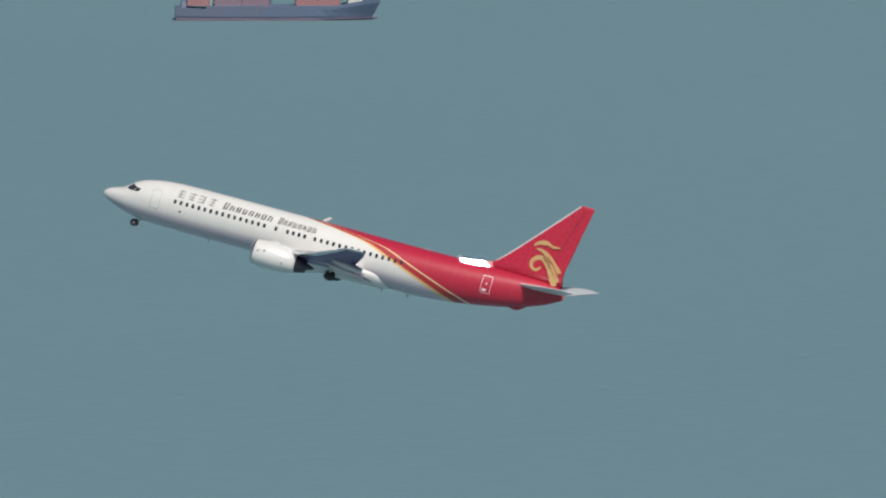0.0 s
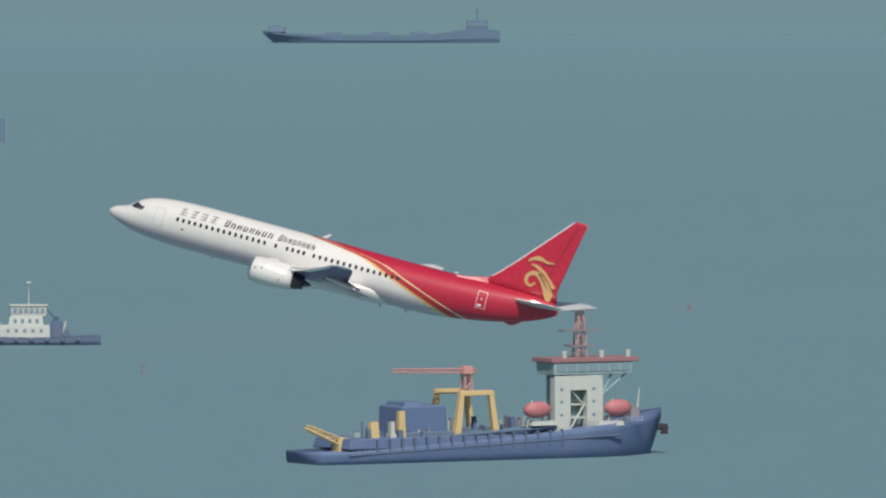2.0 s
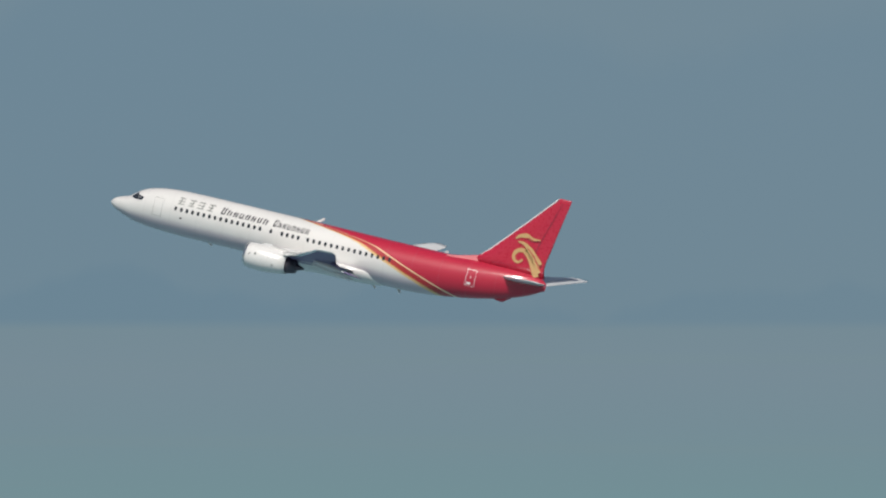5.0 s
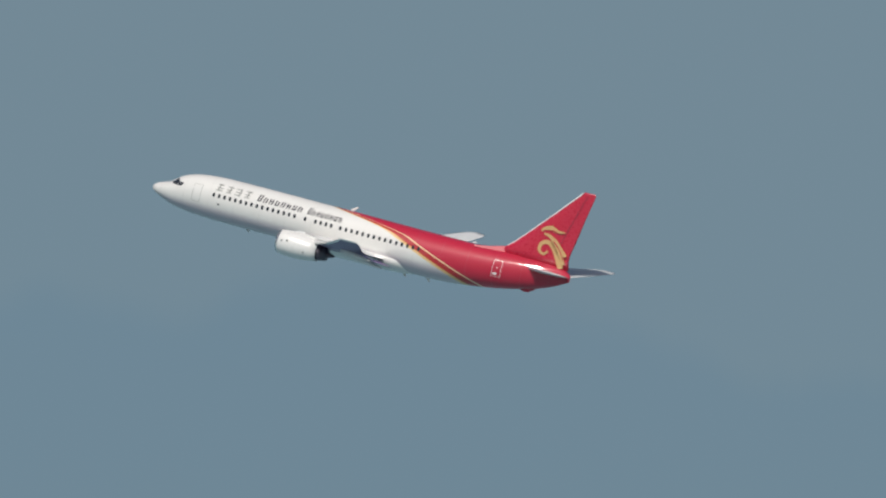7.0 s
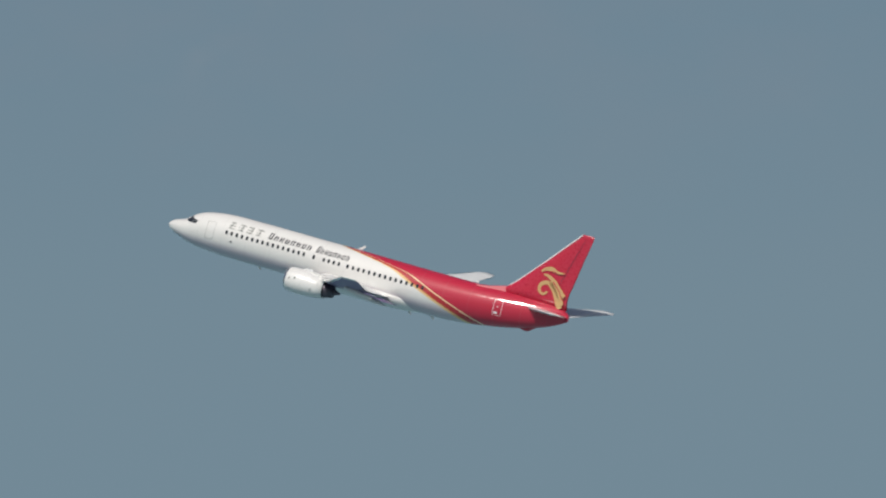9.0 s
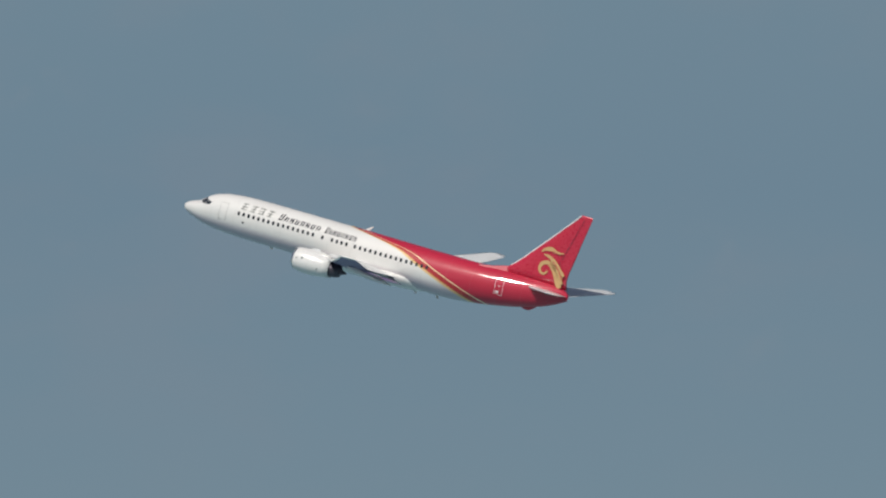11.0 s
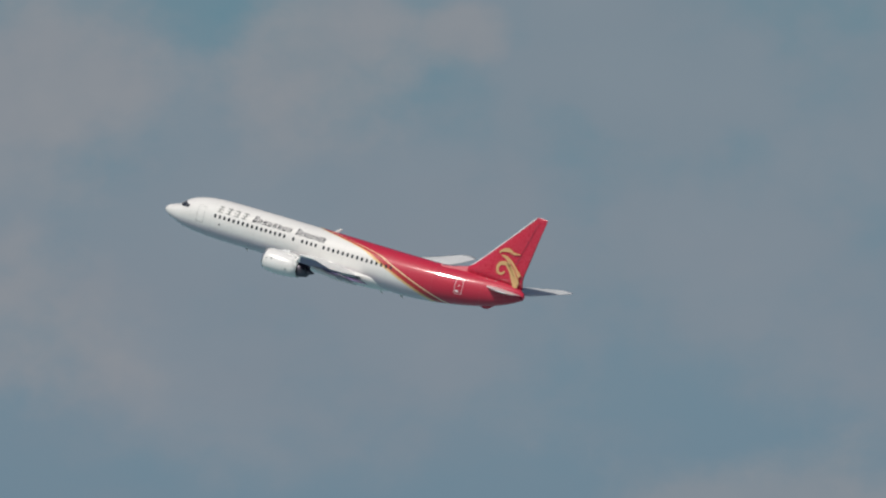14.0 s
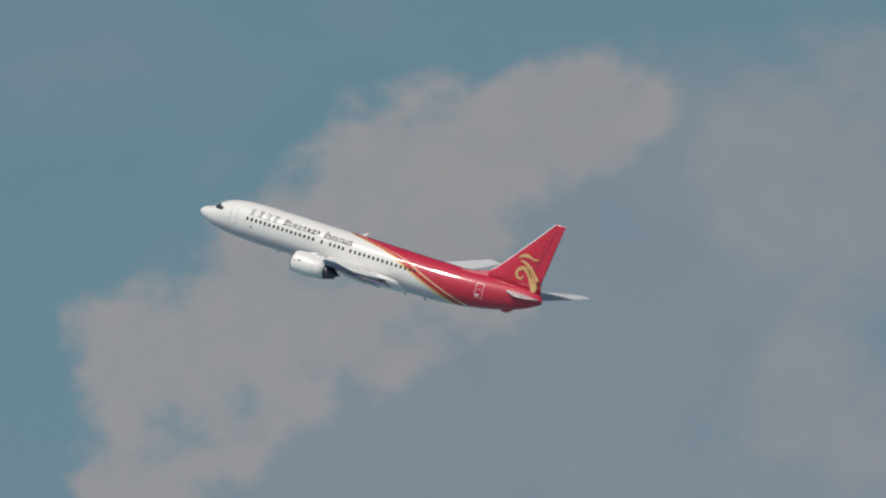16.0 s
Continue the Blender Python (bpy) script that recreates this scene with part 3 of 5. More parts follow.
def build_tail(plane):
    def fin_ring(x0, z, chord, th, n=10):
        return [(x, y, zz) for x, zz, y in ((p[0], z, p[2]) for p in section(x0 - NOSE, 0, 0, chord, th, n))]
    bm = loft(bmesh.new(), [fin_ring(33.6, 1.70, 7.1, 0.085), fin_ring(34.35, 2.55, 6.15, 0.09), fin_ring(35.1, 3.2, 5.45, 0.092), fin_ring(36.2, 4.35, 4.6, 0.09), fin_ring(38.2, 6.5, 3.0, 0.09), fin_ring(40.15, 8.65, 1.5, 0.09), fin_ring(40.45, 8.98, 1.25, 0.08), fin_ring(40.62, 9.06, 1.02, 0.04)])
    fin = part("fin", bm, M["red"], plane, "red swept tail fin", smooth=True)
    # dorsal fillet with flat sloping flanks
    bm = bmesh.new()
    rings = []
    for x, zt in ((31.6, 1.96), (32.6, 2.08), (33.4, 2.26), (34.2, 2.44), (34.7, 2.44)):
        foot = 0.34 - 0.1655 * (x - 34.0)
        top = max(0.03, foot - 0.4862 * (zt - 1.85))
        rings.append([(x - NOSE, foot, 1.85), (x - NOSE, top, zt), (x - NOSE, 0.02, zt + 0.04), (x - NOSE, -0.02, zt + 0.04), (x - NOSE, -top, zt), (x - NOSE, -foot, 1.85)])
    loft(bm, rings)
    part("dorsal_fillet", bm, M["gloss_red"], fin, "glossy red dorsal fillet")
    # bare metal leading edge, its bright shine imitated with pale grey paint
    bm = bmesh.new()
    rows = []
    for x0, z, c in ((34.45, 2.62, 6.05), (35.1, 3.2, 5.45), (36.2, 4.35, 4.6), (38.2, 6.5, 3.0), (40.15, 8.65, 1.5), (40.45, 8.98, 1.25)):
        rows.append([(x0 - NOSE + a, y, z) for a, y in ((0.13, 0.10), (0.04, 0.07), (-0.04, 0.0), (0.04, -0.07), (0.13, -0.10))])
    loft(bm, rows, closed=False)
    part("fin_leading_edge", bm, M["grey"], fin, "leading edge with its metal shine put in pale grey", smooth=True)
    # rudder line
    bm = strip(bmesh.new(), ((38.9, 2.3), (40.95, 8.7)), (0.02, 0.015), -0.14)
    part("rudder_gap", bm, M["ink"], fin)
    for s in (1, -1):
        logo = bmesh.new()
        y = s * 0.262
        def stroke(ctrl, w0, w1, w2):
            line = smooth_line(ctrl)
            n = len(line)
            ws = [(w0 + (w1 - w0) * min(1, 2 * i / (n - 1))) if 2 * i < n else (w1 + (w2 - w1) * (2 * i / (n - 1) - 1)) for i in range(n)]
            strip(logo, line, ws, y)
        stroke(((39.72, 5.06), (39.0, 4.98), (38.35, 5.16), (37.75, 5.02), (37.4, 4.72)), 0.04, 0.22, 0.07)
        stroke(((37.7, 4.52), (38.3, 4.42), (38.95, 4.0), (39.6, 3.45), (40.2, 2.95)), 0.07, 0.23, 0.14)
        stroke(((38.42, 3.05), (38.1, 2.72), (37.68, 2.85), (37.55, 3.25), (37.75, 3.66), (38.3, 3.85), (38.9, 3.45), (39.5, 2.5), (39.98, 1.75)), 0.09, 0.18, 0.27)
        stroke(((38.5, 3.95), (39.2, 3.4), (39.8, 2.75), (40.15, 2.15)), 0.14, 0.26, 0.11)
        emblem = part("emblem", logo, M["gold"], fin, "plain gold curling shapes")
        vein = bmesh.new()
        for ctrl in (((38.35, 3.62), (38.9, 3.05), (39.4, 2.15)), ((38.75, 4.05), (39.45, 3.45), (40.05, 2.55)), ((38.1, 4.86), (38.6, 4.98), (39.0, 4.86))):
            strip(vein, smooth_line(ctrl, 10), [0.035] * 11, y + s * 0.006)
        part("vein", vein, M["red"], emblem, "thin red lines")
    for s in (1, -1):
        stab = surface("stabilizer", ((36.5, s * 0.3, 1.15, 4.4, 0.09), (37.2, s * 1.0, 1.22, 3.95, 0.09), (41.1, s * 6.6, 1.83, 1.7, 0.085), (41.55, s * 7.05, 1.88, 1.15, 0.06)), M["grey"], plane, "pale grey tailplane")
        bm = bmesh.new()
        rows = []
        for x, y, z, c, th in ((37.2, s * 1.0, 1.22, 3.95, 0.09), (41.1, s * 6.6, 1.83, 1.7, 0.085)):
            r = section(x - NOSE, y, z, c, th)
            rows.append([(p[0], p[1], p[2] - 0.012) for p in [r[0]] + r[:10:-1] + [r[10]]])
        loft(bm, rows, closed=False)
        part("lower_skin", bm, M["grey"], stab, smooth=True)
    return fin


def build_airliner():
    plane = new("airliner")
    tagged(plane, "white and red twin-jet airliner climbing after take-off", "airplane")
    build_fuselage(plane)
    # belly fairing between the wings
    bm = bmesh.new()
    rings = []
    for x, w, zb in ((13.2, 0.4, -1.9), (14.2, 1.5, -2.15), (16.0, 2.02, -2.35), (20.0, 2.1, -2.42), (23.4, 2.04, -2.42), (24.6, 1.75, -2.36), (25.8, 1.15, -2.24), (26.8, 0.35, -2.08)):
        rings.append([(x - NOSE, w * math.cos(a), -1.25 + math.sin(a) * (-1.25 - zb if math.sin(a) < 0 else 0.45 * w / 2.1)) for a in np.linspace(0, 2 * math.pi, 24, endpoint=False)])
    loft(bm, rings)
    part("belly_fairing", bm, M["white"], plane, smooth=True)
    for s in (-1, 1):
        build_wing(plane, s)
        build_engine(plane, s)
    build_tail(plane)
    # cabin windows: one shared rounded pane
    for s in (-1, 1):
        spots = [6.35 + 0.54 * i for i in range(16)] + [15.5] + [16.55 + 0.52 * i for i in range(4)] + [19.03] + [19.6 + 0.557 * i for i in range(14)]
        mesh = None
        for x in spots:
            y = hull_point(20.0, 0.40, 0.02)
            if mesh is None:
                bm = bmesh.new()
                outer = [bm.verts.new((0.125 * math.copysign(abs(math.cos(a)) ** 0.6, math.cos(a)), -s * 0.02 * math.sin(a) , 0.19 * math.copysign(abs(math.sin(a)) ** 0.6, math.sin(a)))) for a in np.linspace(0, 2 * math.pi, 12, endpoint=False)]
                bm.faces.new(outer)
                ob = part("window", bm, M["glass"], plane)
                mesh = ob.data
            else:
                ob = new("window", mesh)
                ob.parent = plane
            ob.location = (x - NOSE, s * hull_point(x, 0.40, 0.025), 0.40)
        # cockpit panes
        for c in (((1.78, 0.50), (2.30, 0.98), (2.50, 0.78), (1.98, 0.38)), ((2.02, 0.40), (2.54, 0.80), (2.78, 0.74), (2.36, 0.36)), ((2.42, 0.37), (2.84, 0.74), (3.1, 0.70), (2.9, 0.40))):
            part("cockpit_window", skin_patch(bmesh.new(), c, 0.02, s), M["glass"], plane, "dark cockpit pane")
        # door outlines
        for x0, x1, z0, z1, w, mt in ((4.2, 5.05, -0.62, 1.0, 0.02, "pale"), (34.0, 34.85, -0.3, 1.2, 0.034, "mark")):
            bm = bmesh.new()
            skin_patch(bm, ((x0, z0), (x1, z0), (x1, z0 + w), (x0, z0 + w)), 0.02, s)
            skin_patch(bm, ((x0, z1 - w), (x1, z1 - w), (x1, z1), (x0, z1)), 0.02, s)
            skin_patch(bm, ((x0, z0 + w), (x0 + w, z0 + w), (x0 + w, z1 - w), (x0, z1 - w)), 0.02, s)
            skin_patch(bm, ((x1 - w, z0 + w), (x1, z0 + w), (x1, z1 - w), (x1 - w, z1 - w)), 0.02, s)
            if mt == "mark":
                skin_patch(bm, ((34.38, 0.48), (34.48, 0.48), (34.48, 0.60), (34.38, 0.60)), 0.02, s)
                skin_patch(bm, ((34.15, -0.14), (34.5, -0.14), (34.5, 0.06), (34.15, 0.06)), 0.02, s)
            part("door", bm, M[mt], plane, "outlined cabin door")
        # name on the side as plain slanted bars
        def bar(name, mt, x, z, w, h):
            part(name, skin_patch(bmesh.new(), ((x, z), (x + w, z), (x + w + h * 0.22, z + h), (x + h * 0.22, z + h)), 0.035, s, 3), M[mt], plane)
        # two runs of slanted pairs of strokes, each pair tied by a thin tie at alternating heights
        def run(x0, x1, n):
            step = (x1 - x0) / n
            for i in range(n):
                x, w = x0 + i * step, step * 0.72
                h = 0.62 if i == 0 else 0.46
                bar("letter_bar", "ink", x, 0.86, w * 0.30, h)
                bar("letter_bar", "ink", x + w * 0.62, 0.86, w * 0.30, h - 0.06 * (i % 2))
                bar("letter_tie", "ink", x + w * 0.28, 0.86 + (0.0, h * 0.78, h * 0.42)[i % 3], w * 0.36, 0.10)
        run(10.5, 15.1, 8)
        run(15.5, 19.0, 8)
        for k, x in enumerate((6.4, 7.32, 8.24, 9.16)):
            for dz, h in ((0.0, 0.07), (0.24, 0.07), (0.50, 0.08)):
                bar("glyph_bar", "pale", x + dz * 0.1 + 0.05 * (k % 2), 0.86 + dz, 0.60 - 0.1 * ((k + (dz > 0.3)) % 2), h)
            bar("glyph_stem", "pale", x + (0.12, 0.30, 0.40, 0.26)[k], 0.84, 0.09, 0.64)
        part("sensor_port", skin_patch(bmesh.new(), ((6.85, -0.42), (7.08, -0.42), (7.06, -0.28), (6.87, -0.28)), 0.02, s, 2), M["ink"], plane)
    # blade aerials
    for x, z, h, lean, mt in ((19.1, 2.05, 0.42, 0.5, "white"), (9.5, -2.0, -0.3, 0.25, "grey"), (25.2, -2.1, -0.45, 0.3, "grey"), (27.6, -2.05, -0.4, 0.25, "grey"), (31.3, 2.05, 0.12, 0.1, "white")):
        bm = bmesh.new()
        loft(bm, [[(x - NOSE + t * lean + c * 0.22 * (1 - 0.5 * t), d * 0.03, z + h * t) for c, d in ((-1, 0), (0, 1), (1, 0), (0, -1))] for t in (0, 1)])
        part("aerial", bm, M[mt], plane, "blade aerial")
    # tail skid and tail light
    bm = loft(bmesh.new(), [[(x - NOSE, w, -0.7 + (x - 36.6) * 0.22), (x - NOSE, 0, zb), (x - NOSE, -w, -0.7 + (x - 36.6) * 0.22)] for x, w, zb in ((36.2, 0.05, -0.95), (37.0, 0.14, -1.12), (37.4, 0.12, -1.06), (38.2, 0.04, -0.5))])
    part("tail_skid", bm, M["red"], plane)
    return plane


def build_gear(plane, name, at, wheels, r, length):
    """A landing gear leg whose origin is its hinge; wheels hang below."""
    leg = new(name)
    leg.parent = plane
    leg.location = at
    bm = rod(bmesh.new(), (0, 0, 0), (0, 0, -length), 0.09, 0.07)
    rod(bm, (0, -0.35, -length), (0, 0.35, -length), 0.05)
    rod(bm, (0.5, 0, -0.1), (0, 0, -length * 0.6), 0.05)
    part("strut", bm, M["white"], leg, "pale steel strut", smooth=True)
    for y in wheels:
        bm = bmesh.new()
        prof = ((-0.5, 0.62), (-0.42, 0.9), (-0.2, 1.0), (0.2, 1.0), (0.42, 0.9), (0.5, 0.62))
        loft(bm, [[(r * q * math.cos(a), y + w * r * 0.75, -length + r * q * math.sin(a)) for a in np.linspace(0, 2 * math.pi, 20, endpoint=False)] for w, q in prof])
        part("tyre", bm, M["tyre"], leg, "black tyre", smooth=True)
    return leg


airliner = build_airliner()
nose_gear = build_gear(airliner, "nose_gear", (3.9 - NOSE, 0, -1.55), (-0.2, 0.2), 0.34, 1.25)
main_gear_port = build_gear(airliner, "main_gear", (21.0 - NOSE, -2.2, -1.6), (-0.25, 0.25), 0.5, 1.1)
main_gear_starboard = build_gear(airliner, "main_gear", (21.0 - NOSE, 2.2, -1.6), (-0.25, 0.25), 0.5, 1.1)


# ---- ships and works on the water: x to the ship's right-hand end as seen, z up from the waterline ----
def thing(name, label, category, b, dip, turn=0.0, group="", kind=""):
    ob = new(name)
    ob.matrix_world = afloat(b, dip, turn)
    return tagged(ob, label, category, group, kind)


def hull_mesh(length, beam, deck, bow=1, rake=0.06, stern=0.9, below=-0.8):
    """A hull from x = 0 to length; deck is a table of (share, height); the bow is at the high end for bow = 1."""
    bm = bmesh.new()
    rings = []
    for i in range(21):
        t = i / 20
        q = t if bow > 0 else 1 - t
        w = beam / 2 * (stern + (1 - stern) * min(1, q / 0.12)) * (1 - max(0, (q - 0.78) / 0.22) ** 2.2 * 0.96)
        z = spline(deck, t)[0]
        lean = rake * length * max(0, (q - 0.8) / 0.2) * (1 if bow > 0 else -1)
        x = t * length
        flare = 1 - 0.25 * max(0, (q - 0.7) / 0.3)
        rings.append([(x, -w, z), (x, -w, z * 0.8), (x - lean * 0.4, -w * flare, z * 0.35), (x - lean * 0.8, -w * flare * 0.92, 0.0), (x - lean, -w * 0.7 * flare, below), (x - lean, w * 0.7 * flare, below), (x - lean * 0.8, w * flare * 0.92, 0.0), (x - lean * 0.4, w * flare, z * 0.35), (x, w, z * 0.8), (x, w, z)])
    return loft(bm, rings)


def windows_row(parent, x0, x1, n, y, z0, z1, fill=0.62, material="shade"):
    step = (x1 - x0) / n
    mesh = None
    for i in range(n):
        if mesh is None:
            ob = part("window", block(0, step * fill, -0.03, 0.03, 0, z1 - z0), M[material], parent)
            mesh = ob.data
        else:
            ob = new("window", mesh)
            ob.parent = parent
        ob.location = (x0 + i * step + step * (1 - fill) / 2, y, z0)


def rails(parent, x0, x1, y, z, h, n):
    bm = bmesh.new()
    for i in range(n + 1):
        x = x0 + (x1 - x0) * i / n
        rod(bm, (x, y, z), (x, y, z + h), 0.04, n=5)
    for q in (0.5, 1.0):
        rod(bm, (x0, y, z + h * q), (x1, y, z + h * q), 0.035, n=5)
    return part("railing", bm, M["cabin"], parent)


def lattice(p, q, w, r, bays, w1=None):
    """A square lattice mast from p to q."""
    p, q = Vector(p), Vector(q)
    m = (q - p).to_track_quat("Z", "Y").to_matrix()
    w1 = w if w1 is None else w1
    bm = bmesh.new()
    def corner(i, k):
        t = i / bays
        h = (w + (w1 - w) * t) / 2
        cx, cy = ((-1, -1), (1, -1), (1, 1), (-1, 1))[k % 4]
        return p + (q - p) * t + m @ Vector((cx * h, cy * h, 0))
    for k in range(4):
        rod(bm, corner(0, k), corner(bays, k), r, n=5)
        for i in range(bays):
            rod(bm, corner(i, k), corner(i + 1, k + (1 if i % 2 else 3)), r * 0.6, n=4)
            rod(bm, corner(i, k), corner(i, k + 1), r * 0.6, n=4)
    return bm


def container(length, label, material):
    """A corrugated freight container lying along x, origin at a bottom corner."""
    h, w = length * 0.40, 2.4
    bm = bmesh.new()
    n = 14
    for side in (-1, 1):
        pts = [(length * i / n, side * (w / 2 - (0.05 if i % 2 else 0.0))) for i in range(n + 1)]
        for (xa, ya), (xb, yb) in zip(pts, pts[1:]):
            bm.faces.new([bm.verts.new(p) for p in ((xa, ya, 0), (xb, yb, 0), (xb, yb, h), (xa, ya, h))])
    for x in (0, length):
        bm.faces.new([bm.verts.new(p) for p in ((x, -w / 2, 0), (x, w / 2, 0), (x, w / 2, h), (x, -w / 2, h))])
    for z in (0.0, h):
        bm.faces.new([bm.verts.new(p) for p in ((0, -w / 2, z), (length, -w / 2, z), (length, w / 2, z), (0, w / 2, z))])
    box = part("container", bm, M[material])
    bm = bmesh.new()
    for y in (-w / 2, w / 2):
        for z in (0, h):
            rod(bm, (0, y, z), (length, y, z), 0.06, n=4)
        for x in (0, length):
            rod(bm, (x, y, 0), (x, y, h), 0.07, n=4)
    part("corner_frame", bm, M[material], box)
    return tagged(box, label, "container", "containers on the small freighter")


def build_container_ship():
    B, D = 19.75, 47.98
    s = thing("container_ship", "small dark blue coastal container freighter", "ship", B, D, 1.0)
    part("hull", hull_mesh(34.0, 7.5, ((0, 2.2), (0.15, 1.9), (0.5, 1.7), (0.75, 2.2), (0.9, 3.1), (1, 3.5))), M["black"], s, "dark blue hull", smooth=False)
    part("boot_top", hull_mesh(33.6, 7.56, ((0, 0.35), (0.5, 0.3), (1, 0.3))), M["oxide"], s, "haze-dulled red waterline band")
    part("hold_coaming", block(5, 28, -2.9, 2.9, 1.6, 2.4, bevel=0.1), M["black"], s)
    house = part("deckhouse", block(28.6, 31.0, -2.6, 2.6, 2.6, 4.6, 0.95, 0.1), M["cabin"], s, "white deckhouse")
    bridge = part("bridge", block(28.4, 31.2, -3.4, 3.4, 5.2, 5.9, 1.05, 0.08), M["cabin"], s, "white wheelhouse roof")
    bm = rod(bmesh.new(), (28.8, -2.4, 4.5), (28.8, -2.4, 5.3), 0.12)
    rod(bm, (30.8, -2.4, 4.5), (30.8, -2.4, 5.3), 0.12)
    rod(bm, (28.8, 2.4, 4.5), (28.8, 2.4, 5.3), 0.12)
    rod(bm, (30.8, 2.4, 4.5), (30.8, 2.4, 5.3), 0.12)
    part("bridge_posts", bm, M["cabin"], s)
    windows_row(bridge, 28.6, 31.0, 5, -3.5, 5.35, 5.8)
    part("mast", rod(bmesh.new(), (29.9, 0, 5.8), (29.6, 0, 10.2), 0.12, 0.05), M["cabin"], s, "thin white mast")
    part("fore_structure", block(0.8, 2.2, -2.2, 2.2, 2.0, 3.2, 0.8, 0.1), M["black"], s)
    part("vent", rod(bmesh.new(), (5.8, -1.5, 1.8), (5.8, -1.5, 4.6), 0.3), M["teal"], s)
    part("bulkhead", block(15.6, 16.0, -2.7, 2.7, 1.9, 4.9), M["black"], s)
    base = s.matrix_world
    red = container(3.6, "red freight container in hazed colour stacked on the freighter", "boxred")
    plum = container(4.55, "plum freight container in hazed colour stacked on the freighter", "boxplum")
    spots = [(red, 2.0, 2.42, 0.0)]
    spots += [(plum, 6.5 + 4.6 * i, 2.42 + 1.83 * j * 0.78, 0) for i in range(2) for j in range(2)]
    spots += [(red, 20.0 + 3.65 * i - (0.0), 2.42 + 1.45 * j, 0) for i in range(2) for j in range(2)]
    first = {}
    for box, x, z, y in spots:
        for yy in (-1.25, 1.25):
            m = base @ pose(x, yy, z)
            if box not in first:
                first[box] = True
                box.matrix_world = m
            else:
                copy_thing(box, m)


def build_sand_barge(name, label, b, dip, length, beam, house_left, cargo, hull, turn=0.0, roof="cabin"):
    """A low self-propelled barge with its wheelhouse at one end."""
    s = thing(name, label, "barge", b, dip, turn, "barges")
    bow = 1 if house_left else -1
    deck = ((0, 2.0), (0.25, 1.7), (0.3, 0.9), (0.8, 0.8), (0.9, 1.1), (1, 1.7))
    if not house_left:
        deck = tuple((1 - t, z) for t, z in deck[::-1])
    part("hull", hull_mesh(length, beam, deck, bow), M[hull], s, "weathered low hull")
    def X(t):
        return t * length if house_left else (1 - t) * length
    def span(a, c):
        return min(X(a), X(c)), max(X(a), X(c))
    x0, x1 = span(0.07, 0.24)
    cab = part("cabin", block(x0, x1, -beam * 0.36, beam * 0.36, 1.6, 3.0, 0.97, 0.06), M["navy"], s, "blue deckhouse")
    part("roof", block(x0 - 0.3, x1 + 0.5, -beam * 0.4, beam * 0.4, 3.0, 3.25), M[roof], s, "pale flat roof")
    windows_row(cab, x0 + 0.3, x1 - 0.3, 5, -beam * 0.36 - 0.02, 2.1, 2.75, 0.7, "cabin")
    x0, x1 = span(0.28, 0.84)
    bm = bmesh.new()
    n = 24
    rings = []
    for i in range(n + 1):
        x = x0 + (x1 - x0) * i / n
        h = 0.55 + 0.5 * noise.noise(Vector((x * 0.35, b, 0))) + 0.25 * noise.noise(Vector((x * 1.3, b, 4)))
        h = max(0.1, h) * min(1, 4 * min(i, n - i) / n + 0.1)
        rings.append([(x, -beam * 0.4, 0.8), (x, -beam * 0.2, 0.9 + h * 0.7), (x, 0, 1.0 + h), (x, beam * 0.2, 0.9 + h * 0.7), (x, beam * 0.4, 0.8)])
    loft(bm, rings)
    part("cargo", bm, M[cargo], s, "rusty heaped cargo", smooth=True)
    part("mast", rod(bmesh.new(), (X(0.16), 0, 3.2), (X(0.16), 0, 5.0), 0.06), M["orange"], s)
    part("bitt", rod(bmesh.new(), (X(0.9), -beam * 0.2, 0.9), (X(0.9), -beam * 0.2, 2.0), 0.15), M[hull], s)
    return s


